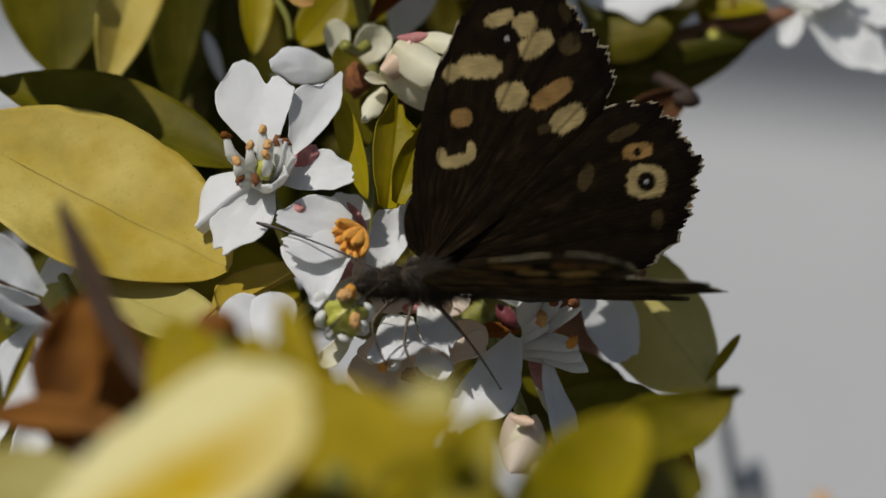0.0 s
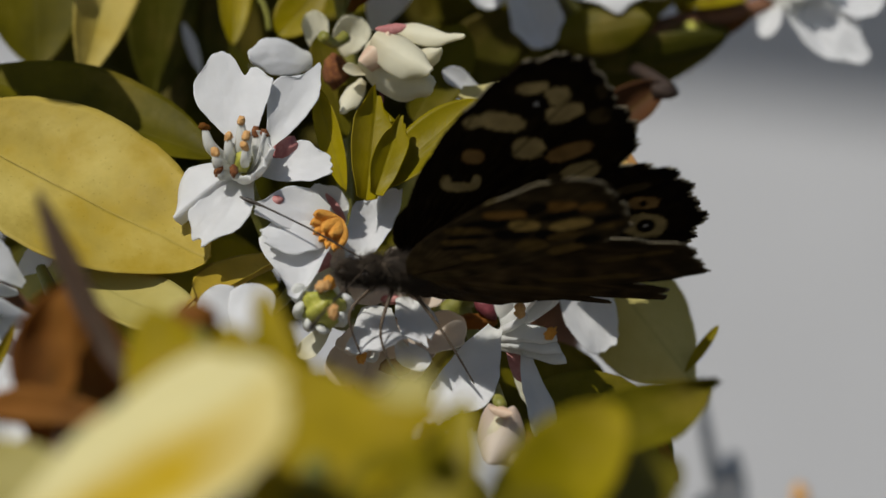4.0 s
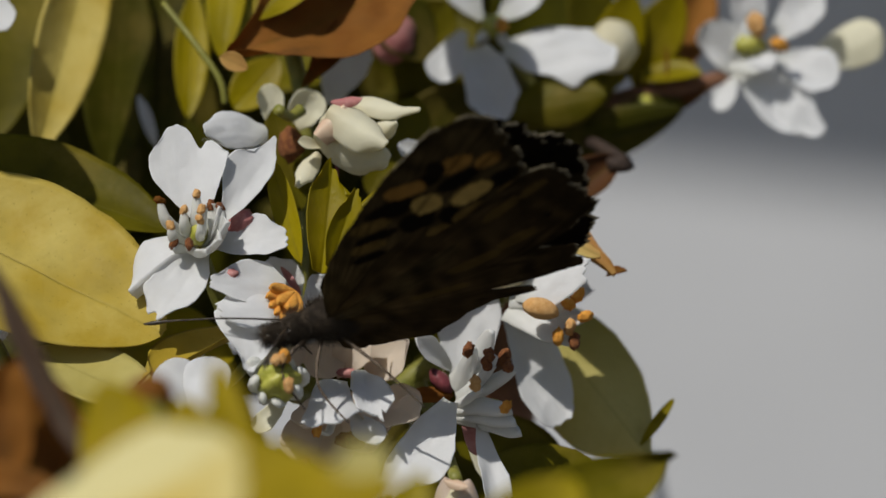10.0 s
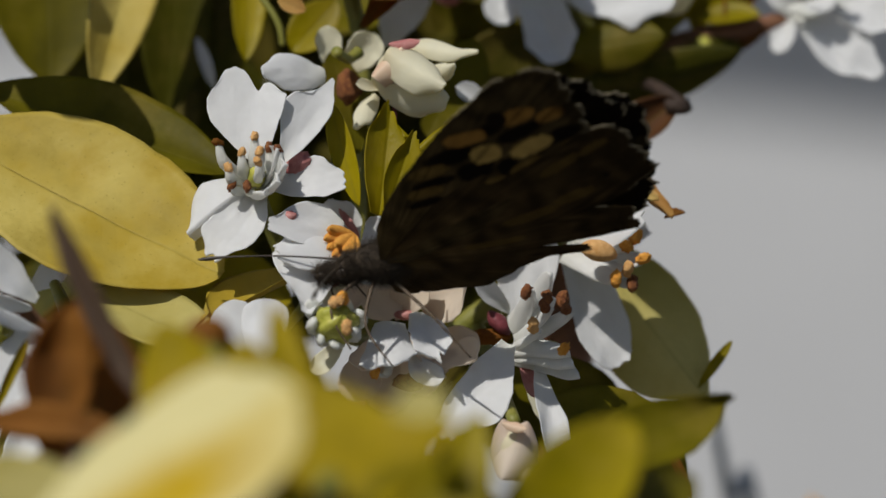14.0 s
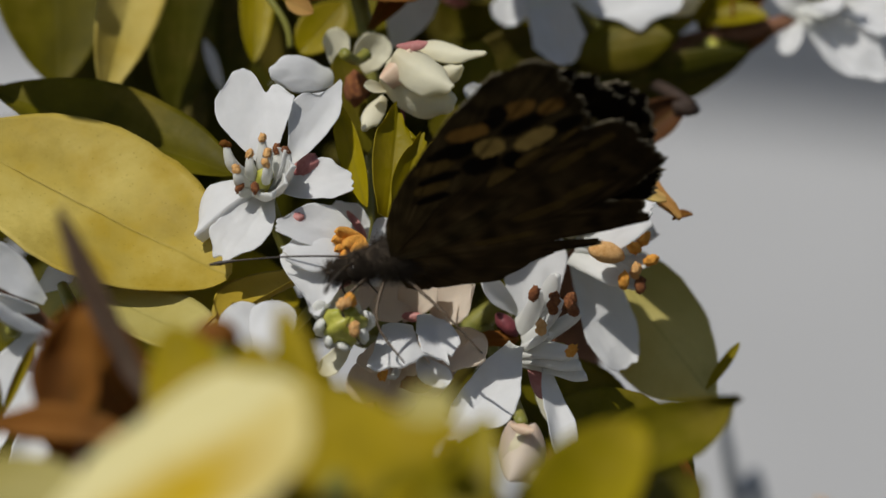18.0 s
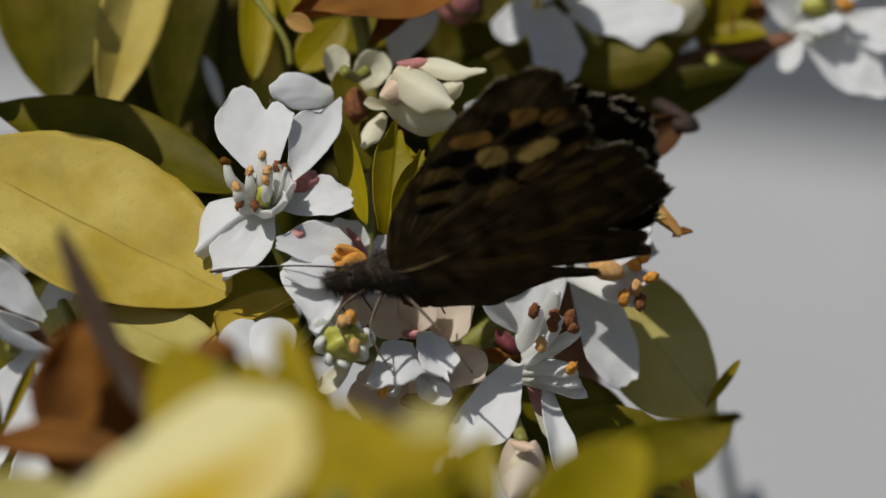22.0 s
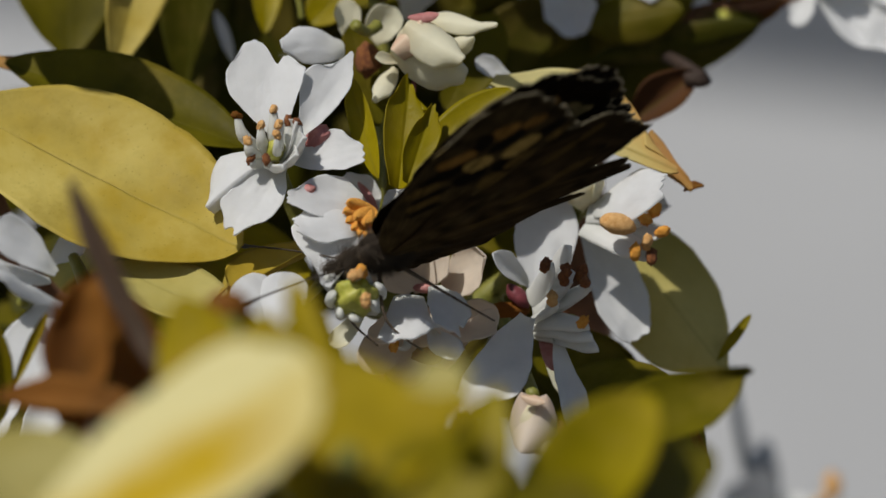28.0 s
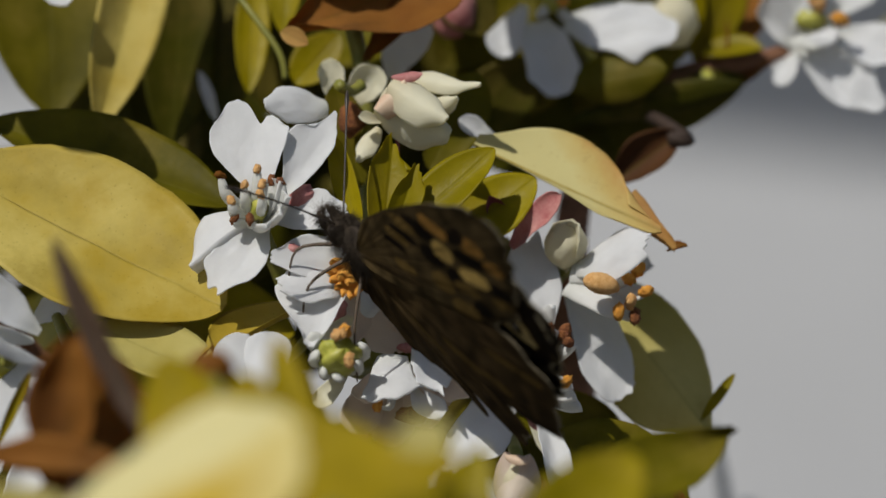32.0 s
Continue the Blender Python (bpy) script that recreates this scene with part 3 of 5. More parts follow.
# ---- withered leaves ----
w = thing("withered_leaf", at(560, 60, 6), "crumpled brown withered leaf among the upper flowers", "withered leaf", "withered leaves")
leaf(w, (820, -70, 20), (498, 70, 14), 190, (-0.25, -1, 0.5), BROWN, form="free", left=(0.5, 1.1, 1.05, 0.6, 0.1), right=(0.6, 1.3, 1.2, 0.5, 0.1), rim=(0.06, 0.03, 0, 0, 0.02, 0, 0, 0.03, 0.06), cup=0.3, wave=0.05, bend=0.03, nu=26, nv=12, crinkle=0.8)
leaf(w, (720, 10, 18), (640, 112, 16), 60, (0.3, -1, 0.2), BROWN, form="free", left=(1.0, 0.9, 0.7, 0.5, 0.3), right=(1.0, 0.9, 0.8, 0.5, 0.2), rim=(0.2, 0.05, 0.1, 0.0, 0.12, 0.0, 0.1, 0.05, 0.2), cup=0.5, wave=0.06, crinkle=0.6)
leaf(w, (545, 78, 12), (496, 56, 12), 34, FRONT, TANNED, cup=0.4)
w = thing("withered_leaf", at(1160, 260, 24), "rolled brown dead leaf with a black tip, darkened for shade", "withered leaf", "withered leaves")
leaf(w, (1205, 236, 24), (1085, 322, 22), 74, (0.2, -1, 0.5), SHADED_DEAD, cup=0.9, wave=0.05, bend=-0.08)
part("tip", lump("tip", 1.3, 0.8, 0.75, SHADED_BARK, 0.3, 2.0, 4), w, along(at(1204, 247, 23), at(1230, 252, 23), (0, -1, 0)))
stalk(w, [(1215, 246, 24), (1170, 215, 28), (1110, 190, 38)], [0.7, 0.6, 0.6], SHADED_BARK)
w = thing("withered_leaf", at(150, 700, -34), "curled brown withered leaf with a greyish blade", "withered leaf", "withered leaves")
leaf(w, (275, 800, -50), (98, 415, -56), 84, (-0.5, -1, 0.1), GREYED, cup=0.9, bend=0.03, wave=0.03, form="lance", crinkle=0.4)
leaf(w, (110, 880, -50), (140, 590, -50), 120, (-0.4, -1, 0.3), BROWN, cup=0.9, wave=0.08, crinkle=0.7)
leaf(w, (250, 830, -46), (110, 610, -48), 130, (0.3, -1, 0.4), BROWN, cup=0.6, wave=0.08, crinkle=0.7)
leaf(w, (240, 840, -54), (-40, 815, -52), 56, (0, -0.8, 1), BROWN, cup=0.8, wave=0.05, crinkle=0.4)
leaf(w, (20, 960, -46), (230, 860, -46), 130, (0.1, -1, 0.3), GREYED, cup=0.4, wave=0.05)
stalk(w, [(150, 860, -48), (180, 1000, -30), (300, 1080, 4), (500, 900, 22)], [0.6, 0.7, 0.8, 0.8], BARK)


# ---- flowers ----
def blossom(place, label, back, group="white blossoms of the shrub"):
    f = thing("blossom", at(*place), label, "flower", group)
    a, b = at(*place), at(*back)
    part("pedicel", tube("pedicel", [a, (a + b) / 2 + Vector((0, 0.0008, -0.0006)), b], [0.55, 0.45, 0.6], STALK), f, Matrix.Translation(a))
    return f


f = blossom((458, 368, 1), "open white five-petalled blossom with orange-brown anthers", (480, 450, 7))
shape(f, (462, 352, -1), (440, 176, 2), 150, (-0.1, -1, 0.3), (0.14, 0.58, 0.96, 1.03, 0.74), (0.14, 0.45, 0.75, 0.87, 0.80), (0.34, 0.22, 0.19, 0.24, 0.06, 0.0, 0.0, 0.03, 0.14),
      cup=0.12, wave=0.012, bend=-0.02, nu=36, nv=22, crinkle=0.2)
shape(f, (498, 352, -1), (588, 202, 3), 100, (0.15, -1, 0.3), (0.12, 0.48, 0.95, 0.96, 0.32), (0.12, 0.42, 0.62, 0.66, 0.52), (0.16, 0.10, 0.03, -0.04, -0.05, 0.03, 0.09, 0.13, 0.2),
      cup=0.14, wave=0.02, bend=-0.02, crinkle=0.25)
shape(f, (488, 394, 0), (616, 376, -1), 92, (0.1, -1, 0.6), (0.18, 0.72, 1.0, 0.95, 0.6), (0.12, 0.4, 0.55, 0.62, 0.5), (0.16, 0.06, 0.01, 0.03, 0.0, 0.03, 0.01, 0.07, 0.18),
      cup=0.1, wave=0.02, nv=20, crinkle=0.32)
shape(f, (464, 402, 0), (378, 516, -4), 94, (-0.1, -1, 0.6), (0.35, 0.8, 1.0, 0.85, 0.35), (0.35, 0.75, 0.95, 1.0, 0.55), (0.16, 0.07, 0.03, 0.08, 0.07, 0.0, 0.0, 0.06, 0.14),
      cup=0.1, wave=0.03, bend=-0.04, nv=20, crinkle=0.32)
shape(f, (450, 374, -0.5), (332, 464, -2), 112, (-0.25, -1, 0.7), (0.12, 0.14, 0.16, 0.2, 0.14), (0.35, 0.8, 1.08, 0.8, 0.16), (0.08, 0.04, 0.02, 0.0, 0.0, 0.0, 0.0, 0.02, 0.04),
      cup=-0.3, wave=0.03, bend=-0.08, crinkle=0.25)
petal(f, (444, 400, 1.5), (374, 428, 1.0), 22, (0, -1, 0.5), PINK, "pink sepal between the petals", form="leaf", cup=-0.4, crinkle=0.1)
part("ovary", lump("ovary", 0.85, 0.85, 1.3, OVARY, 0.15, 3, 2, 5, 0.25), f, along(at(458, 372, -1.2), at(460, 335, -4), (0, -1, 0)) @ pose(0, 0, 0, 0, 90, 0))


def strap(flower, base, tip, width, normal, material=None, size=0.42, **more):
    """A broad flat stamen with its anther."""
    opts = dict(cup=-0.35, crinkle=0.12, uneven=0.06, wave=0.02, nu=14, nv=5, thick=0.35)
    opts.update(more)
    a, b = at(*base), at(*tip)
    me = blade("stamen", (b - a).length / MM, spread(width, a, b, normal), FILAMENT, "strap", seed=seed_next(), **opts)
    ob = part("stamen", me, flower, along(a, b, normal))
    if material:
        end = b + along(a, b, normal).col[2].to_3d() * (0.0003 + more.get("bend", 0) * (b - a).length)
        anther(ob, end, size, material, seed_next())
    return ob


for (bu, bv, u, v, d, w, k, bend) in ((440, 376, 382, 300, -2.5, 27, BROWN, 0.12), (446, 380, 430, 320, -3.2, 26, PEACH, 0.05), (456, 384, 455, 286, -3.0, 30, PEACH, 0.0), (462, 386, 464, 316, -4.4, 22, PEACH, 0.0),
                                (460, 388, 461, 338, -5.2, 20, PEACH, 0.0), (440, 388, 404, 350, -3.6, 28, PEACH, 0.1), (480, 392, 500, 312, -3.6, 34, RUST, 0.14),
                                (474, 392, 482, 308, -2.4, 30, RUST, 0.1), (444, 396, 410, 386, -3.0, 24, RUST, 0.0), (454, 402, 440, 386, -5.2, 20, RUST, 0.1)):
    u, v = bu + (u - bu) * 0.86, bv + (v - bv) * 0.86
    stamen(f, (bu, bv, 0.5), ((bu + u) / 2 + (u - 455) * 0.2, (bv + v) / 2 + 4, d * 0.6), (u, v, d * 0.7), w * 0.021, k, 0.5)
# stout white filaments that close into a cup
for (bu, bv, u, v, d, w, turn) in ((470, 384, 506, 322, -2.6, 44, 0.5), (472, 390, 520, 352, -3.2, 48, 0.5), (466, 398, 506, 386, -4.0, 46, 0.3), (456, 400, 474, 412, -4.4, 40, 0.0)):
    petal(f, (bu, bv, 0.5), (u, v, d), w, (-turn, -0.8, 0.5), FILAMENT, form="leaf", cup=0.45, bend=0.16, wave=0.0, thick=0.5, nu=16, nv=8, crinkle=0.05, uneven=0.02)
part("sepal", lump("sepal", 1.5, 0.9, 0.9, PINK, 0.35, 3, 5), f, along(at(532, 350, 1), at(560, 328, 1), (0, -1, 0)))

f = blossom((605, 490, 6), "half-open white blossom with orange stamens", (640, 545, 13))
shape(f, (612, 476, -1.6), (478, 454, -3.6), 92, (-0.1, -1, 0.6), (0.4, 0.65, 0.62, 0.55, 0.35), (0.5, 1.0, 1.05, 0.75, 0.35), (0.14, 0.05, 0.02, 0.03, 0.0, 0.02, 0.0, 0.05, 0.14), cup=0.1, wave=0.02, nv=18, crinkle=0.28)
shape(f, (612, 492, -2.6), (494, 502, -5.0), 84, (-0.1, -1, 0.8), (0.4, 0.7, 0.8, 0.8, 0.5), (0.4, 0.7, 0.8, 0.8, 0.55), (0.14, 0.04, 0.05, 0.01, 0.03, 0.05, 0.0, 0.05, 0.14), cup=-0.15, wave=0.02, nv=18, crinkle=0.28)
shape(f, (606, 496, -2.0), (548, 614, -6.5), 150, (-0.2, -1, 0.5), (0.15, 0.3, 0.34, 0.3, 0.2), (0.4, 1.25, 1.2, 0.75, 0.25), (0.12, 0.05, 0.0, 0.02, 0.0, 0.01, 0.0, 0.04, 0.1), cup=0.2, wave=0.02, nv=18, crinkle=0.3)
shape(f, (648, 560, 1), (722, 414, 5), 92, (0.0, -1, 0.2), (0.3, 0.7, 0.9, 0.95, 0.6), (0.3, 0.6, 0.7, 0.75, 0.6), (0.1, 0.0, 0.02, 0.0, 0.04, 0.08, 0.12, 0.2, 0.3), cup=0.2, wave=0.02, bend=-0.02)
shape(f, (636, 486, 5), (582, 416, 6), 66, (0.0, -1, 0.2), (0.3, 0.6, 0.7, 0.7, 0.4), (0.3, 0.9, 1.0, 0.95, 0.5), SMOOTH, cup=0.4, wave=0.02)
petal(f, (640, 478, 4.4), (604, 428, 5.2), 14, (0.2, -1, 0.2), PINK, "pink petal margin", form="leaf", cup=0.3, crinkle=0.1)
petal(f, (620, 560, 1), (565, 640, -3), 74, (0, -1, 0.7), CREAM, cup=0.3, wave=0.02)
petal(f, (640, 510, 8), (600, 606, 4), 110, (0, -1, 0.5), ROSY_OR_SHADE, cup=0.2, wave=0.02)
petal(f, (660, 520, 8), (690, 628, 4), 100, (0, -1, 0.5), ROSY_OR_SHADE, cup=0.2, wave=0.02)
for k, (u, v) in enumerate(((584, 462), (578, 478), (582, 496), (590, 510), (602, 520), (614, 524), (626, 520), (598, 488), (612, 500))):
    petal(f, (630, 470, -1.5), (u + 4, v, -3.6 - 0.15 * k), 26, ((600 - u) * 0.01, -1, 0.4), ORANGE, "orange pollen-covered stamen", form="leaf", cup=-0.6, crinkle=0.2, uneven=0.12, thick=0.5, nu=12, nv=5)
part("sepal", lump("sepal", 0.62, 0.5, 0.55, PINK, 0.3, 2, 6), f, Matrix.Translation(at(517, 442, -2.2)))
part("calyx", lump("calyx", 1.9, 1.4, 1.3, PINK, 0.3, 2, 7), f, Matrix.Translation(at(578, 548, 3)))

f = blossom((603, 640, -4), "spent blossom with a swollen lime green ovary", (655, 660, 14))
part("ovary", lump("ovary", 1.9, 1.7, 2.0, OVARY, 0.2, 3, 3, 5, 0.3, 24, 16), f, Matrix.Translation(at(600, 632, -6)) @ pose(0, 0, 0, 65, 0, 20))
for (u, v, d, k) in ((600, 592, -4, PEACH), (612, 586, -3.5, ORANGE), (618, 638, -4.6, PEACH), (560, 630, -3.5, None), (640, 612, -3, None), (632, 650, -3.5, None), (598, 672, -3.5, None), (574, 662, -3.5, None), (560, 590, -2, None)):
    stamen(f, (603, 648, -4), (603 + (u - 603) * 1.0, 640 + (v - 640) * 0.7, -5.5), (u, v, d - 4), 0.95, k, 0.7)
petal(f, (615, 655, -2), (560, 720, -4), 50, FRONT, CREAM)

f = blossom((470, 650, 0), "white blossom half hidden by the front leaves", (545, 600, 9))
petal(f, (462, 690, -6), (398, 596, -5), 106, (-0.1, -1, 0.6), cup=-0.15, wave=0.03, crinkle=0.2, nu=26, nv=12)
petal(f, (462, 706, -8), (478, 586, -6), 116, (0, -1, 0.5), cup=-0.15, wave=0.03, crinkle=0.2, nu=26, nv=12)
petal(f, (470, 664, -5), (444, 716, -6), 80, (0, -1, 0.7), cup=0.2)

f = blossom((700, 640, 4), "crowded white and cream blossom under the butterfly", (690, 700, 16))
shape(f, (694, 626, 0), (690, 706, -7), 112, (0, -1, 0.8), (0.5, 0.6, 0.75, 1.05, 0.9), (0.5, 0.6, 0.7, 0.85, 0.9), (0.12, 0.04, 0.0, 0.05, 0.02, 0.0, 0.1, 0.22, 0.4), cup=-0.12, wave=0.025, crinkle=0.3)
petal(f, (740, 612, 0), (782, 690, -5), 86, (0.1, -1, 0.6), form="petal", cup=0.25, wave=0.08, ragged=0.08, nu=24, nv=10)
petal(f, (770, 690, 2), (850, 690, -2), 90, (0.1, -1, 0.6), ROSY_OR_SHADE, cup=0.25, wave=0.06)
petal(f, (730, 690, 2), (776, 740, -4), 70, (0.1, -1, 0.6), cup=0.25, wave=0.06)
petal(f, (690, 655, 4), (640, 712, -1), 80, (0, -1, 1.0), ROSY_OR_SHADE, cup=0.2, wave=0.06)
petal(f, (735, 640, 4), (790, 716, 0), 80, (0.2, -1, 0.6), ROSY_OR_SHADE, cup=0.3, wave=0.08, ragged=0.08)
petal(f, (760, 620, 6), (828, 560, 2), 130, (0.1, -1, 0.5), ROSY_OR_SHADE, cup=0.4, wave=0.06)
petal(f, (700, 620, 6), (760, 540, 2), 110, (0, -1, 0.5), ROSY_OR_SHADE, cup=0.3, wave=0.06)
petal(f, (665, 660, 6), (630, 770, 2), 100, (0, -1, 0.5), ROSY_OR_SHADE, cup=0.2, wave=0.03)
petal(f, (680, 680, 8), (700, 790, 6), 110, (0, -1, 0.5), ROSY_OR_SHADE, cup=0.2, wave=0.03)
petal(f, (720, 650, 6), (760, 760, 3), 90, (0, -1, 0.5), ROSY_OR_SHADE, cup=0.3, wave=0.06)
petal(f, (740, 660, 7), (850, 680, 3), 90, (0.1, -1, 0.6), ROSY_OR_SHADE, cup=0.3, wave=0.08)
part("sepal", lump("sepal", 1.0, 0.6, 0.45, PINK, 0.3, 2, 8), f, Matrix.Translation(at(722, 616, 4)))
part("calyx", lump("calyx", 1.5, 0.8, 0.8, RUST, 0.3, 2, 9), f, Matrix.Translation(at(730, 735, 0)))
stamen(f, (700, 660, 3), (690, 720, 0), (668, 718, -2), 0.4, ORANGE, 0.6)

f = blossom((905, 640, 7), "open white blossom seen from its side with rust anthers", (905, 572, 17))
shape(f, (906, 668, 1.5), (794, 832, -5), 112, (-0.2, -1, 0.5), (0.25, 0.7, 1.1, 1.15, 0.6), (0.25, 0.5, 0.6, 0.64, 0.5), (0.1, 0.0, 0.02, 0.0, 0.03, 0.0, 0.04, 0.08, 0.18), cup=0.15, wave=0.025, bend=-0.02, nu=30, nv=16, crinkle=0.45)
petal(f, (952, 690, 3), (994, 876, -3), 66, (0.3, -1, 0.2), cup=0.5, wave=0.08, ragged=0.05, nu=24, nv=10)
petal(f, (905, 610, 7), (846, 556, 4), 52, (-0.2, -1, 0.5), cup=0.5, wave=0.05)
shape(f, (930, 645, 7), (944, 408, 10), 118, (0.0, -1, 0.3), (0.3, 0.75, 0.95, 0.85, 0.62), (0.3, 0.7, 0.95, 0.8, 0.32), (0.12, 0.05, 0.0, 0.0, 0.03, 0.08, 0.05, 0.1, 0.14), cup=0.12, wave=0.025, bend=-0.02, nu=30, nv=14)
petal(f, (930, 700, 9), (985, 810, 8), 60, (0.05, -1, 0.7), CREAM, cup=0.15)
for (bu, bv, u, v, d, w, k, bend) in ((908, 640, 992, 540, 1.0, 38, None, 0.16), (908, 644, 954, 570, 1.5, 30, RUST, 0.14), (912, 650, 998, 590, 0.5, 32, RUST, 0.16), (914, 654, 986, 606, 0.2, 28, RUST, 0.1),
                                (914, 658, 1026, 616, 0.0, 30, RUST, 0.12), (916, 662, 962, 652, -0.2, 26, PEACH, 0.12), (916, 666, 992, 664, -1.2, 34, ORANGE, -0.14), (920, 676, 1006, 690, -0.8, 34, None, -0.1), (922, 682, 1020, 712, 0.6, 32, None, -0.08)):
    strap(f, (bu, bv, 4), (u, v, d - 2), w * 1.25, (0.0, -1, 0.5), k, 0.66, bend=bend, thick=0.7)
anther(f, at(1000, 588, -0.6), 0.8, RUST, 71)
part("ovary", lump("ovary", 1.2, 1.2, 1.5, OVARY, 0.2, 3, 9, 5, 0.3), f, Matrix.Translation(at(975, 690, 3.5)))
part("calyx", lump("calyx", 1.4, 0.85, 0.7, MAROON, 0.14, 2, 10), f, along(at(888, 630, 6), at(920, 660, 6), (0, -1, 4)))
part("sepal", lump("sepal", 2.2, 1.4, 0.7, BROWN, 0.3, 2, 11), f, Matrix.Translation(at(868, 655, 7)))
petal(f, (925, 690, 4), (952, 760, 3), 38, (0.2, -1, 0.4), PINK, "pink sepal", cup=0.4)

f = blossom((1005, 475, 16), "white blossom turned away with orange pollen", (1000, 470, 20))
shape(f, (1008, 512, 14), (1094, 704, 10), 102, (0.25, -1, 0.4), (0.3, 0.9, 1.02, 1.0, 0.75), (0.3, 0.5, 0.7, 0.82, 0.7), (0.16, 0.06, 0.02, 0.0, 0.0, 0.0, 0.02, 0.02, 0.08), cup=0.2, wave=0.025, bend=-0.05)
shape(f, (1020, 470, 8), (1146, 424, 3.5), 84, (-0.3, -0.8, 0.7), (0.4, 0.9, 1.05, 0.9, 0.5), (0.4, 0.8, 1.0, 0.95, 0.6), (0.1, 0.02, 0.06, 0.0, 0.05, 0.0, 0.08, 0.02, 0.1), cup=-0.2, wave=0.04)
petal(f, (1040, 470, 17), (1152, 470, 14), 74, (0.3, -1, 0.2), cup=0.4, wave=0.07, ragged=0.07)
petal(f, (1000, 480, 10), (1024, 398, 5.5), 62, (-0.3, -0.9, 0.5), CREAM, "cream inner petal", cup=0.4, wave=0.06)
for (bu, bv, u, v, d, w, k, bend) in ((1010, 480, 1134, 488, 8, 34, ORANGE, 0.1), (1030, 484, 1118, 502, 7.5, 28, ORANGE, 0.08), (1050, 500, 1148, 524, 7, 34, ORANGE, 0.08), (1008, 500, 1094, 548, 6.5, 40, ORANGE, -0.1),
                                (1020, 505, 1116, 534, 7, 30, PEACH, -0.06), (1030, 512, 1124, 558, 7.5, 30, RUST, -0.08)):
    strap(f, (bu, bv, 8), (u, v, d - 2), w * 1.15, (0.05, -1, 0.5), k, 0.72, bend=bend)
petal(f, (1034, 742, 27), (1078, 748, 26), 44, FRONT, WHITE, "white petal tip in the gap below", cup=0.3)
part("ovary", lump("ovary", 1.7, 1.0, 0.95, PEACH, 0.1, 2, 12), f, along(at(1064, 502, 4), at(1080, 506, 4), (0, -1, 8)))
part("sepal", lump("sepal", 1.0, 0.9, 0.7, PINK, 0.2, 2, 13), f, Matrix.Translation(at(1100, 455, 14)))

b = thing("flower_bud", at(1000, 430, 9), "small greenish cream flower bud", "flower bud", "flower buds of the shrub")
part("bud", lump("bud", 1.9, 1.8, 2.2, CREAM, 0.12, 2, 14, 5, 0.15, 20, 14), b, Matrix.Translation(at(1000, 432, 8)) @ pose(0, 0, 0, 20, 15, 0))
petal(b, (905, 440, 8), (992, 345, 5), 60, (-0.2, -1, 0.5), PINK, "dusty pink bract", cup=0.5, wave=0.08)
petal(b, (890, 400, 9), (868, 350, 7), 46, (-0.2, -1, 0.5), MAROON, "dark maroon bract", cup=0.8, form="spoon")
stalk(b, [(1000, 450, 9), (1004, 462, 11), (1000, 472, 19)], [0.6, 0.6, 0.6])

b = thing("flower_bud", at(735, 190, 7), "opening cream flower bud with pink-tipped sepals", "flower bud", "flower buds of the shrub")
soft = dict(form="leaf", crinkle=0.06, uneven=0.02, wave=0.01, nu=22, nv=10, thick=0.3)
plump = dict(crinkle=0.07, uneven=0.02, wave=0.01, nu=24, nv=12, thick=0.3)
shape(b, (722, 136, 9), (852, 152, 6), 44, (0.1, -1, 0.5), (0.6, 0.95, 0.75, 0.4, 0.3), (0.6, 0.7, 0.85, 0.7, 0.3), SMOOTH, CREAM, cup=-0.4, roll=-0.12, **plump)
shape(b, (758, 196, 8), (812, 172, 5.5), 40, (0.3, -1, 0.2), (0.7, 0.8, 0.7, 0.4, 0.3), (0.7, 0.9, 0.95, 0.7, 0.4), SMOOTH, CREAM, cup=-0.5, roll=-0.2, **plump)
part("bud", lump("bud", 2.6, 2.2, 2.2, CREAM, 0.05, 2, 15, nu=24, nv=16), b, along(at(722, 188, 8), at(780, 208, 7.4), (0, -1, 5)))
shape(b, (664, 188, 6.0), (792, 240, 4.2), 92, (0.0, -1, -0.05), (0.45, 0.75, 0.8, 0.8, 0.5), (0.5, 0.85, 1.0, 0.95, 0.6), SMOOTH, CREAM, cup=-0.7, bend=-0.04, **plump)
shape(b, (690, 146, 4.6), (790, 206, 2.2), 72, (0.1, -1, 0.35), (0.7, 0.95, 0.9, 0.8, 0.45), (0.6, 0.9, 1.0, 0.9, 0.5), SMOOTH, CREAM, cup=-0.7, bend=-0.05, **plump)
shape(b, (664, 194, 4.6), (712, 140, 4.4), 56, (-0.5, -1, 0.5), (0.5, 0.75, 0.8, 0.7, 0.4), (0.5, 0.7, 0.8, 0.7, 0.4), SMOOTH, BLUSH, "blush pink sepal", cup=-0.7, bend=-0.1, **plump)
petal(b, (692, 136, 5.0), (748, 130, 5.4), 20, (0, -1, 0.7), PINK, "pink sepal tip", form="leaf", cup=-0.6, crinkle=0.12, uneven=0.08)
shape(b, (668, 224, 8), (632, 284, 6), 40, (-0.3, -1, 0.2), (0.4, 0.75, 0.85, 0.8, 0.4), (0.4, 0.8, 0.9, 0.8, 0.4), SMOOTH, CREAM, cup=-0.4, **plump)
petal(b, (676, 216, 7), (636, 206, 6), 30, FRONT, CREAM, cup=0.4, crinkle=0.2, uneven=0.1)
petal(b, (700, 236, 8), (706, 268, 7), 12, FRONT, MAROON, "dark dried stamen", form="lance", crinkle=0.1)
stalk(b, [(672, 205, 8), (655, 222, 13), (648, 260, 16)], [0.6, 0.6, 0.7])

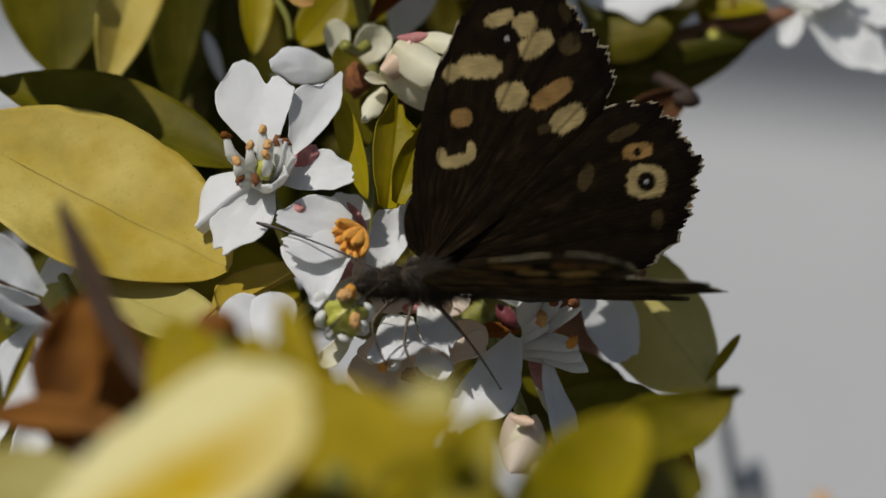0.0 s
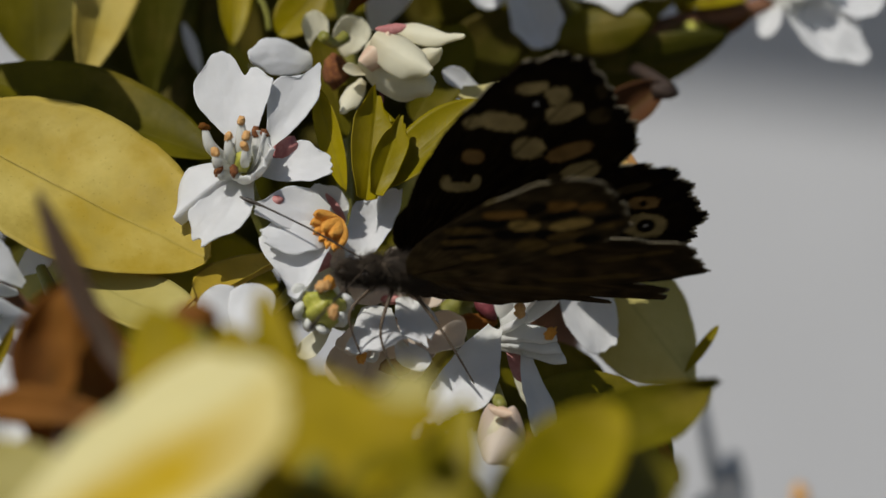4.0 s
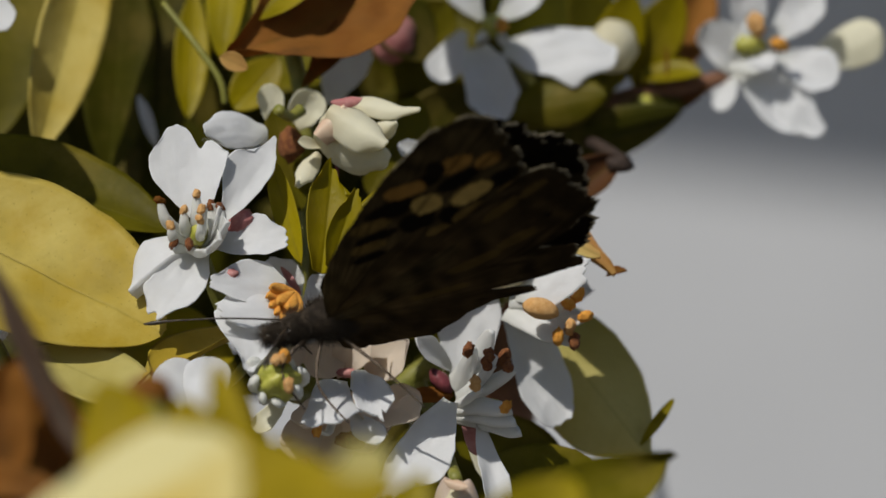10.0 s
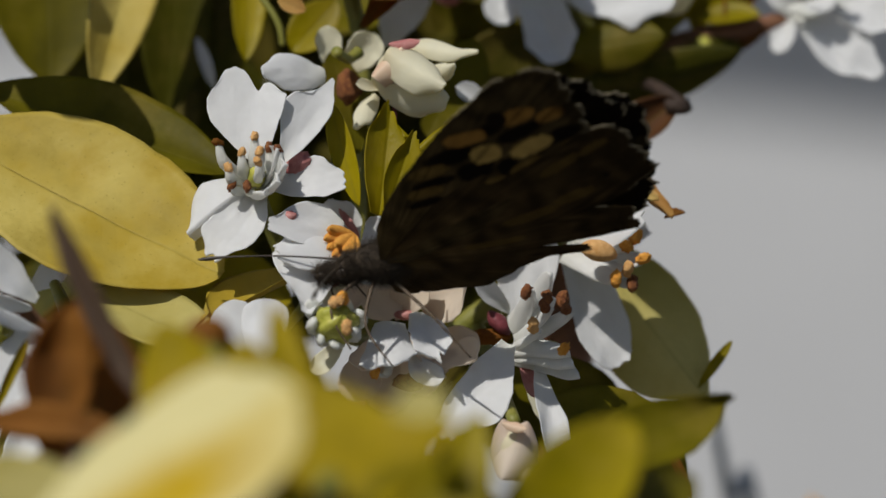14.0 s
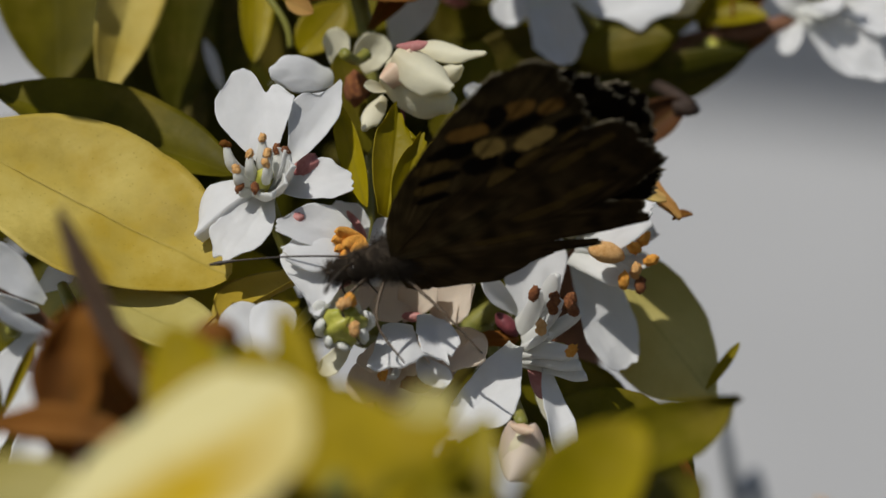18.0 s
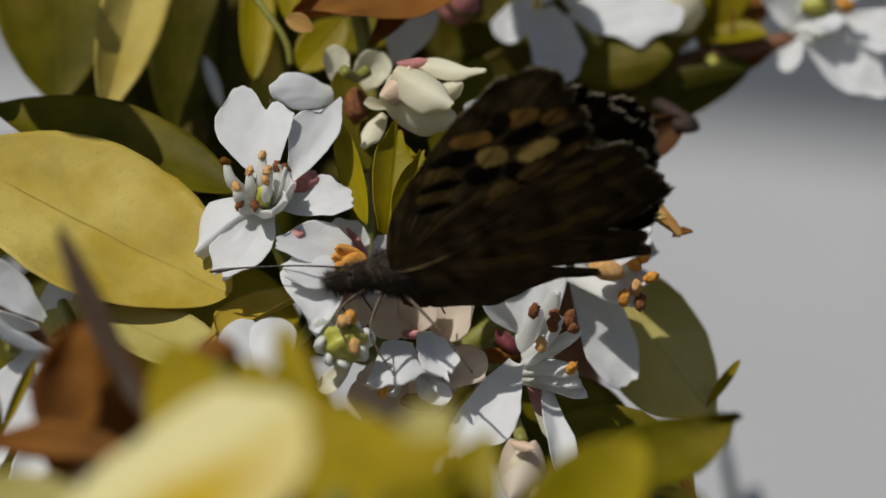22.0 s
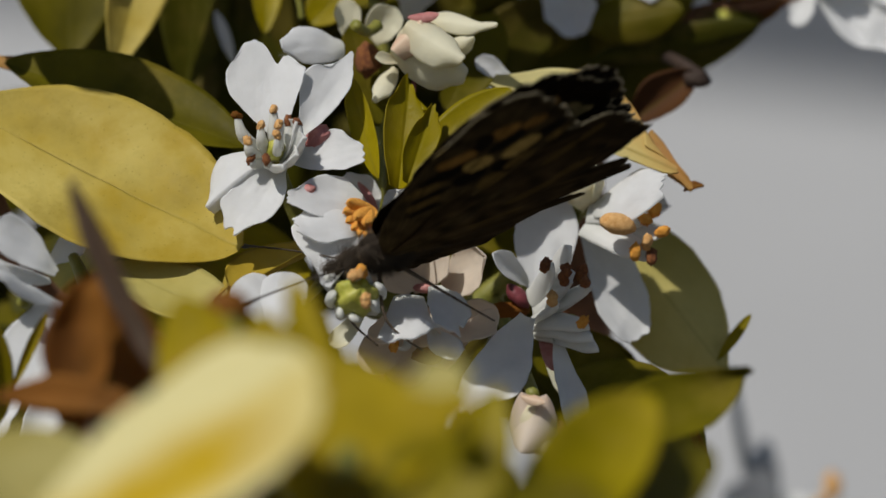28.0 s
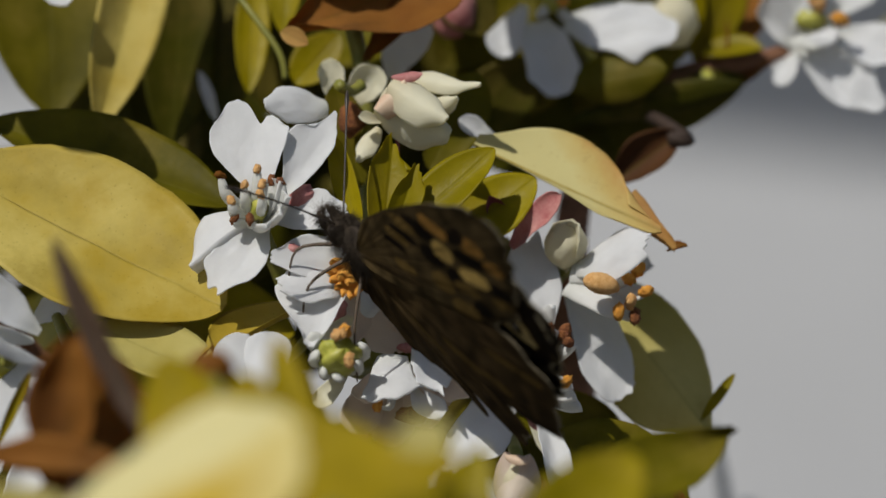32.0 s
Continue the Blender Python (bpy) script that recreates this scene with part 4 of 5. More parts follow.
f = blossom((600, 150, 8), "white blossom behind, partly shaded by a brown leaf", (640, 150, 12))
shape(f, (580, 186, 8), (470, 182, 4), 70, (-0.2, -1, 0.4), (0.5, 0.8, 0.9, 0.85, 0.5), (0.5, 0.9, 1.05, 1.0, 0.55), SMOOTH, cup=-0.25, wave=0.02)
petal(f, (600, 195, 15), (582, 104, 14), 62, (-0.2, -1, 0.2), CREAM, cup=0.3, wave=0.04)
petal(f, (620, 190, 15), (668, 118, 14), 90, (0.2, -1, 0.2), CREAM, cup=0.3, wave=0.04)
petal(f, (690, 140, 24), (735, 20, 23), 120, (0.1, -1, 0.2), cup=0.2, wave=0.03)
part("calyx", lump("calyx", 1.2, 0.9, 1.5, RUST, 0.3, 2, 18), f, Matrix.Translation(at(622, 212, 12)))

f = blossom((985, 6, 31.6), "far white blossom with broad petals", (1060, 120, 36.6))
shape(f, (1000, 34, 31.6), (1200, 56, 29.4), 104, (0.1, -0.9, 0.7), (0.3, 0.8, 1.0, 1.0, 0.7), (0.3, 0.7, 0.85, 1.05, 0.6), SMOOTH, cup=-0.15, wave=0.03, crinkle=0.5)
shape(f, (950, 40, 31.0), (992, 170, 29.1), 100, (0, -1, 0.2), (0.4, 0.8, 0.9, 1.0, 0.8), (0.4, 0.8, 0.85, 0.9, 0.75), SMOOTH, cup=0.25, wave=0.03, crinkle=0.5)
petal(f, (930, 10, 31.6), (880, 98, 30.4), 86, (-0.2, -1, 0.3), cup=0.25, wave=0.04)
petal(f, (990, -10, 32.2), (1060, -70, 31.6), 80, (0.2, -1, 0.5), cup=0.2)
petal(f, (960, -10, 32.2), (900, -90, 31.6), 80, (-0.2, -1, 0.5), cup=0.2)
part("ovary", lump("ovary", 1.1, 1.0, 1.1, OVARY, 0.2, 3, 19, 5, 0.3), f, Matrix.Translation(at(980, 2, 30.5)))
stamen(f, (985, 6, 31.0), (990, 0, 29.7), (996, 0, 28.5), 0.5, ORANGE, 0.8)
stamen(f, (985, 6, 31.0), (960, 20, 29.7), (950, 30, 28.5), 0.5, None)
stamen(f, (985, 6, 31.0), (1000, 30, 29.7), (1010, 34, 28.5), 0.5, None)
b = thing("flower_bud", at(1190, 40, 33.5), "round cream flower bud behind the far blossom", "flower bud", "flower buds of the shrub")
part("bud", lump("bud", 2.4, 2.2, 2.6, CREAM, 0.1, 2, 20, nu=20, nv=14), b, Matrix.Translation(at(1192, 38, 33.5)))
stalk(b, [(1192, 60, 34.1), (1180, 100, 35.3), (1170, 150, 36.6)], [0.7, 0.7, 0.8])
s = sprig((1060, 150, 35.3), "shaded green leaves below the far blossoms and an added shading leaf above")
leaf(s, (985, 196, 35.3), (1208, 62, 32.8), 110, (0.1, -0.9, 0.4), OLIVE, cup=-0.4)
leaf(s, (1020, 260, 36.6), (1320, 140, 34.1), 105, (0.1, -1, -0.4), SHADE_GREEN, cup=-0.3)
leaf(s, (960, 300, 37.8), (1190, 190, 35.3), 130, (0.1, -1, -0.3), SHADE_GREEN, cup=-0.3)
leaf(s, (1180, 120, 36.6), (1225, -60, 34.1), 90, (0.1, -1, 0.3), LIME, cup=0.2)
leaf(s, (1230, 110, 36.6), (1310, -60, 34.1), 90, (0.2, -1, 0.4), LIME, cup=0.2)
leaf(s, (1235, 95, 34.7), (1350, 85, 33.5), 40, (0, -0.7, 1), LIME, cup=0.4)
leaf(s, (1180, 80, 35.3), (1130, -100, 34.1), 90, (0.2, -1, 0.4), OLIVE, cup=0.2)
leaf(s, (1010, 216, 31), (1312, 150, 29), 100, (0.1, -1, -0.35), SHADE_GREEN, form="lance", cup=-0.3)
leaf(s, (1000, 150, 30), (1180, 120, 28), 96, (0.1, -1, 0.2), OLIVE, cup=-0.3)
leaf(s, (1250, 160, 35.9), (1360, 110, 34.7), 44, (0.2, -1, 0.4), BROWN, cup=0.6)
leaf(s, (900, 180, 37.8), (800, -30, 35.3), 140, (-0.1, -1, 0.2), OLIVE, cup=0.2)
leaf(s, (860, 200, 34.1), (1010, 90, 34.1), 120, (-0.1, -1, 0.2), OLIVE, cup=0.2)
# this one hangs above the view, added to shadow the far blossom's petals
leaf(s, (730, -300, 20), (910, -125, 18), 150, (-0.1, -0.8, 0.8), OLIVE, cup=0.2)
leaf(s, (870, 60, 31.6), (770, -60, 30.4), 110, (-0.1, -1, 0.5), SHADE_GREEN, cup=0.2)
leaf(s, (800, 240, 34), (960, 110, 32), 120, (0.1, -1, -0.1), SHADE_GREEN, cup=0.2)
leaf(s, (900, 270, 36), (1010, 160, 34), 110, (0.2, -1, 0.0), SHADE_GREEN, cup=0.2)
leaf(s, (860, 290, 38), (1080, 240, 36), 90, (0.2, -1, -0.2), SHADE_GREEN, cup=0.2)
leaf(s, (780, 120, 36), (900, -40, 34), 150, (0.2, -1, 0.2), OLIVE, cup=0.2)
leaf(s, (1000, 60, 36), (1100, -120, 34), 150, (0.2, -1, 0.2), SHADE_GREEN, cup=0.2)
leaf(s, (1040, 130, 34), (1200, 170, 43.0), 90, (0.2, -1, -0.4), SHADE_GREEN, cup=0.2)
leaf(s, (1290, 100, 34), (1360, -80, 43.0), 80, (0.2, -1, 0.1), BROWN, cup=0.5)
petal(s, (1100, 262, 40.3), (1050, 222, 39.0), 60, FRONT, WHITE, "blurred white petal")
petal(s, (880, 250, 13.6), (815, 210, 12.4), 46, FRONT, WHITE, "blurred white petal")
part("bud", lump("bud", 2.3, 2.0, 2.6, PINK, 0.2, 2, 21), s, Matrix.Translation(at(800, 20, 31.6)))
part("bud", lump("bud", 0.8, 0.7, 0.9, OVARY, 0.3, 2, 22), s, Matrix.Translation(at(1250, 140, 34.1)))

f = blossom((1435, 46, 35.3), "far white blossom with a green centre", (1440, 82, 36.9))
shape(f, (1415, 84, 34.7), (1564, 192, 32.2), 92, (0, -1, 0.4), (0.4, 0.85, 1.0, 1.0, 0.55), (0.3, 0.7, 1.0, 0.95, 0.5), SMOOTH, cup=0.15, wave=0.04, crinkle=0.6)
petal(f, (1410, 90, 35.3), (1365, -10, 34.1), 90, (-0.5, -1, 0.2), cup=0.3, wave=0.06)
petal(f, (1405, 70, 35.9), (1385, 150, 34.1), 60, (-0.5, -1, 0.2), cup=0.3, wave=0.06)
petal(f, (1470, 60, 35.3), (1590, 95, 33.5), 110, (0.1, -1, 0.5), cup=0.2, wave=0.05)
petal(f, (1470, 30, 35.9), (1560, -60, 34.7), 100, (0.1, -1, 0.4), cup=0.2, wave=0.05)
petal(f, (1530, 70, 37.8), (1668, 10, 36.6), 110, (0.1, -1, 0.4), CREAM, cup=-0.3, wave=0.03)
petal(f, (1420, 40, 35.3), (1440, -60, 34.1), 90, (0, -1, 0.2), cup=0.2)
part("ovary", lump("ovary", 1.5, 1.2, 1.0, OVARY, 0.2, 3, 23, 5, 0.3), f, Matrix.Translation(at(1435, 35, 32.8)))
stamen(f, (1440, 50, 34.7), (1480, 45, 32.8), (1487, 35, 31.6), 0.6, ORANGE, 0.9)
stamen(f, (1440, 50, 34.7), (1440, 10, 32.8), (1447, 0, 31.6), 0.6, PEACH, 1.1)
petal(f, (1398, 74, 33), (1482, 58, 31), 44, (0, -1, 0.5), WHITE, cup=-0.3)
petal(f, (1400, 50, 33.5), (1440, -6, 31.5), 40, (-0.2, -1, 0.4), WHITE, cup=-0.3)
stamen(f, (1430, 50, 34.7), (1430, 80, 32.8), (1450, 84, 31.6), 0.8, None)

# white flowers low down on the left, out of focus
f = blossom((10, 640, -14), "soft white blossom beside the withered leaf", (60, 640, 20))
petal(f, (50, 640, -8), (10, 800, -16), 170, (0.1, -1, 0.3), cup=0.2)
petal(f, (60, 600, -8), (-60, 560, -14), 80, (0, -0.8, 0.8), cup=-0.4)
petal(f, (110, 650, -10), (-40, 600, -18), 60, (0, -0.8, 0.8), cup=-0.5, bend=0.1)
petal(f, (70, 590, -11), (-40, 500, -13), 96, (0, -1, 0.5), cup=0.2)
petal(f, (60, 570, 6), (118, 525, 4), 70, (0, -1, 0.4), cup=0.2)
petal(f, (10, 780, -8), (-110, 900, -12), 140, (0, -1, 0.4), cup=0.2)
petal(f, (40, 800, 4), (60, 960, 0), 140, (0, -1, 0.4), cup=0.2)
stalk(f, [(100, 560, 4), (118, 600, 2), (130, 640, 0)], [0.5, 0.7, 0.5], name="style")
s = sprig((10, 780, -16), "narrow green bud leaves")
leaf(s, (-6, 790, -16), (52, 660, -18), 34, (0.1, -1, 0.3), LIME, form="lance", cup=0.6)
leaf(s, (-40, 860, -14), (-38, 680, -20), 74, (0, -1, 0.3), LIME, cup=0.5)
leaf(s, (-130, 760, -30), (-70, 530, -34), 110, (0, -1, 0.3), LIME, cup=0.4)
stalk(s, [(-20, 900, -14), (40, 1000, -6), (200, 900, 10), (400, 760, 24)], [0.8, 0.8, 1.0, 1.0])

# far flowers low on the right
f = blossom((1350, 1000, 86), "blurred far white blossom low on the grey twig", (1345, 1080, 95))
for (u, v, w) in ((1250, 990, 90), (1300, 940, 80), (1400, 1010, 80), (1330, 1080, 90), (1440, 1060, 90)):
    petal(f, (1345, 1010, 86), (u, v, 82), w, FRONT, cup=0.2)
stamen(f, (1400, 1010, 86), (1430, 990, 84), (1445, 965, 82), 0.8, PEACH, 1.4)
stamen(f, (1400, 1010, 86), (1415, 1010, 84), (1425, 1008, 82), 0.8, PEACH, 1.2)
b = thing("flower_bud", at(918, 850, 2), "closed pinkish white flower bud", "flower bud", "flower buds of the shrub")
part("bud", lump("bud", 1.7, 1.6, 2.3, CREAM, 0.06, 2, 24, nu=22, nv=16), b, Matrix.Translation(at(920, 856, -6)))
petal(b, (894, 800, -6.5), (944, 906, -8), 78, (0.25, -1, 0.1), ROSY_OR_SHADE, cup=-0.8, bend=-0.06, **soft)
petal(b, (938, 804, -7), (892, 904, -8.6), 74, (-0.25, -1, 0.1), ROSY_OR_SHADE, cup=-0.8, bend=-0.06, **soft)
petal(b, (892, 806, -8.0), (936, 818, -8.6), 18, (0, -1, 0.5), BLUSH, "pink sepal", form="leaf", cup=-0.6, crinkle=0.06)
stalk(b, [(915, 806, -6), (890, 740, 6), (850, 640, 15)], [0.6, 0.6, 0.7])

# ---- leaves close to the eye ----
s = sprig((560, 1300, -93), "large soft yellow leaves close in front")
leaf(s, (50, 1090, -94), (528, 812, -106), 300, (-0.2, -0.9, 0.75), BUTTER, form="free", left=(0.55, 0.95, 1.1, 1.14, 0.8), right=(0.2, 0.46, 0.56, 0.66, 0.6), rim=(0.16, 0.08, 0.03, 0.0, 0.0, 0.0, 0.0, 0.03, 0.1), cup=0.1, bend=-0.02, nu=28, nv=14)
leaf(s, (600, 1050, -87), (488, 596, -78), 150, (0.1, -1, 0.3), YOLK, cup=0.3, nu=22, nv=8, form="lance")
leaf(s, (450, 940, -93), (806, 800, -90), 190, (-0.05, -0.85, 0.7), YOLK, form="free", left=(1.9, 2.4, 1.75, 1.0, 0.4), right=(0.9, 1.2, 1.2, 0.9, 0.4), rim=SMOOTH, cup=0.06, bend=-0.03, nu=22, nv=12)
leaf(s, (700, 790, -98), (800, 764, -96), 70, (0.2, -0.9, 0.8), PALE, "curled_tip", "tan bleached leaf tip", cup=0.3)
leaf(s, (400, 960, -74), (292, 632, -68), 170, (-0.2, -1, 0.3), YOLK, cup=0.2, nu=22, nv=8)
leaf(s, (470, 960, -76), (432, 660, -72), 150, (-0.1, -1, 0.3), YOLK, cup=0.2, nu=22, nv=8)
leaf(s, (620, 1080, -96), (840, 900, -93), 220, (0.1, -0.9, 0.6), LIME, cup=0.2)
leaf(s, (790, 1160, -84), (850, 790, -78), 176, (-0.05, -0.95, 0.5), LIME, cup=0.3, form="lance")
leaf(s, (880, 1120, -84), (1120, 800, -68), 190, (0.0, -0.9, 0.6), LIME, cup=0.3)
leaf(s, (960, 1100, -84), (1230, 900, -62), 150, (0.3, -1, 0.6), OLIVE, cup=0.3)
leaf(s, (200, 1100, -78), (-60, 880, -78), 190, (-0.2, -0.8, 1), PALE, cup=0.2)
leaf(s, (300, 1220, -90), (700, 980, -102), 200, (0, -0.9, 0.8), OLIVE, cup=0.2)
leaf(s, (600, 1240, -90), (1050, 1000, -102), 220, (0, -0.9, 0.8), OLIVE, cup=0.2)
leaf(s, (100, 1240, -81), (-120, 960, -78), 170, (0, -0.9, 0.8), LIME, cup=0.2)
stalk(s, [(560, 19000, -31), (560, 4000, -46), (560, 1500, -93), (570, 1150, -96), (588, 900, -93)], [8, 5, 1.6, 1.3, 1.0])
b = thing("flower_bud", at(372, 680, -62), "withered bud with a brown cap, out of focus", "flower bud", "flower buds of the shrub")
part("bud", lump("bud", 2.0, 1.8, 1.6, BROWN, 0.2, 2, 26), b, Matrix.Translation(at(372, 655, -62)))
stalk(b, [(374, 670, -62), (388, 740, -68), (420, 860, -74), (560, 1100, -90)], [1.0, 0.9, 0.8, 0.8])


# ---- the butterfly ----
def wing_material():
    n = Nodes("wing_scales")
    c = n.coords()
    a = n.add("Attribute")
    a.attribute_name = "pattern"
    stretch = n.add("Mapping")
    stretch.inputs["Rotation"].default_value = (0, 0, -0.7)
    stretch.inputs["Scale"].default_value = (0.22, 1, 1)
    n.link(c, stretch.inputs[0])
    scales = n.noise(stretch.outputs[0], 5200, 3, 0.7)
    tone = n.mix(n.math("MULTIPLY", scales, 0.75), a.outputs["Color"], n.mix(0.62, a.outputs["Color"], (0.012, 0.008, 0.004)))
    dust = n.noise(c, 900, 5)
    tone = n.mix(n.math("MULTIPLY", dust, 0.25), tone, n.mix(1.0, tone, (1.35, 1.2, 0.95), "MULTIPLY"))
    n.bump(scales, 0.5, 0.00012)
    glow = n.mix(1.0, tone, (1.0, 0.66, 0.32), "MULTIPLY")
    return n.finish(tone, 0.8, 0.12, glow, None, 0.02)


WING = wing_material()
FUR = plain_material("brown_fur", (0.018, 0.012, 0.007), (0.052, 0.036, 0.021), 900, 0.85, 0.1)
CHITIN = plain_material("dark_chitin", (0.020, 0.014, 0.010), (0.05, 0.035, 0.022), 900, 0.4, 0.3)
LEG = plain_material("leg_brown", (0.05, 0.032, 0.018), (0.14, 0.10, 0.065), 1500, 0.6, 0.3)

# outlines: angle from the hind edge in degrees, reach in millimetres
FORE_L = ((100, 3), (88, 7.2), (80, 11.2), (76.2, 14.2), (72.6, 18.0), (68.4, 22.6), (63.8, 25.2), (59.5, 26.4), (50, 24.6), (40.5, 23.0), (36, 20), (30, 14), (22, 5))
FORE_R = ((129, 2.2), (97, 6), (87.5, 12), (84, 15.5), (80.5, 18.6), (77, 21.6), (73, 24.8), (68.5, 26.9), (64.4, 27.4), (60, 27.2), (56.5, 26.4), (53, 25.6), (49.5, 25.1), (45, 24.85), (40, 23.8), (37, 22), (30, 14), (22, 5))
HIND_L = ((52, 10), (43, 18.5), (36, 23), (32, 25.6), (24.8, 25.8), (19.3, 26.2), (15.6, 23.3), (13.7, 19.9), (10.5, 22.8), (4.4, 22.6), (3.2, 19), (2.2, 13.5), (0.8, 18), (-1.6, 18.4),
          (-3.2, 14.5), (-9, 12), (-20, 10), (-34, 6.5), (-50, 4.8), (-75, 3.5))
HIND_R = ((53, 10), (45, 18.4), (40, 22), (37.5, 23.4), (35, 24.8), (28.4, 25.8), (25, 25.7), (21, 26.4), (13, 24.7), (6, 23), (-0.5, 20.3), (-8.5, 10), (-26, 2.2), (-36, 1.2))
# pale marks: back, out, half length, half width in millimetres, turn in degrees, tone (cream, tan, dull)
FORE_TOP = ((11.3, 18.4, 1.7, 0.95, 25, 0), (10.5, 20.2, 1.1, 1.0, 20, 0), (8.3, 21.0, 1.35, 0.62, 14, 0), (6.2, 16.9, 2.0, 1.02, -6, 0), (3.7, 16.6, 0.8, 0.75, 40, 0), (8.8, 14.1, 1.45, 1.2, 8, 0),
            (12.4, 14.0, 2.05, 0.82, 28, 1), (13.6, 11.7, 1.7, 1.05, 25, 0), (14.4, 18.2, 1.05, 0.9, 20, 2), (14.2, 21.0, 0.5, 0.9, 20, 2), (4.2, 12.6, 0.95, 0.8, 0, 1),
            (3.5, 8.9, 1.4, 0.55, 8, 0), (2.2, 9.4, 0.45, 0.75, 0, 0), (4.85, 9.7, 0.42, 0.82, 0, 0), (11.5, 11.0, 0.7, 0.4, 20, 2))
FORE_UNDER = ((6.5, 14.9, 1.95, 0.7, 20, 1), (10.8, 17.7, 1.55, 0.8, 28, 1), (8.4, 13.4, 1.35, 0.95, 25, 0), (12.2, 14.4, 1.95, 0.8, 32, 0), (13.6, 17.9, 1.2, 0.7, 28, 1), (12.1, 12.3, 1.7, 0.65, 34, 2),
              (9.6, 9.8, 1.5, 1.05, 35, 2), (12.7, 9.5, 1.7, 0.95, 33, 2), (3.6, 10.9, 1.9, 0.6, 27, 2), (3.4, 8.6, 1.7, 0.5, 25, 2), (5.4, 6.2, 1.6, 0.5, 30, 2), (15.6, 14.6, 1.2, 0.6, 32, 2))
# dark bars between the marks of the forewing's underside: back, out, half length, half width, turn
FORE_BARS = ((5.4, 12.8, 2.4, 0.85, 28), (4.1, 9.75, 2.0, 0.5, 27), (7.6, 11.5, 1.7, 1.0, 33), (11.1, 15.9, 2.3, 0.7, 31), (10.6, 11.8, 1.0, 1.2, 33), (14.9, 15.9, 1.5, 0.8, 30), (14.2, 11.6, 1.2, 0.9, 33), (3.6, 7.5, 1.7, 0.4, 25), (8.4, 16.0, 1.0, 0.6, 25))
HIND_TOP = ((14.2, 7.7, 0.65, 1.2, -20, 2), (17.6, 11.6, 1.5, 0.5, 25, 2), (18.9, 10.0, 1.4, 0.72, 10, 1), (19.75, 7.3, 1.8, 1.5, 0, 0), (20.8, 3.9, 0.55, 0.9, 0, 2))
HIND_UNDER = ((13.5, 4.5, 2.6, 0.5, 18, 2), (17.5, 6.4, 1.9, 0.55, 20, 2), (16.5, 10.0, 2.0, 0.5, 32, 2), (10.0, 1.6, 2.8, 0.4, 8, 2), (19.5, 11.6, 1.5, 0.4, 30, 2))
EYES = {("fore", True): ((8.8, 19.2, 1.1),), ("fore", False): ((9.1, 17.2, 0.85),), ("hind", True): ((19.75, 7.3, 0.85), (18.9, 9.9, 0.36)), ("hind", False): ((20.4, 8.4, 0.3), (20.6, 5.6, 0.3))}



def reach(outline, a):
    for (a0, r0), (a1, r1) in zip(outline, outline[1:]):
        if a1 <= a <= a0:
            k = (a0 - a) / (a0 - a1)
            k = k * k * (3 - 2 * k) * 0.4 + k * 0.6
            return r0 + (r1 - r0) * k
    return outline[-1][1]


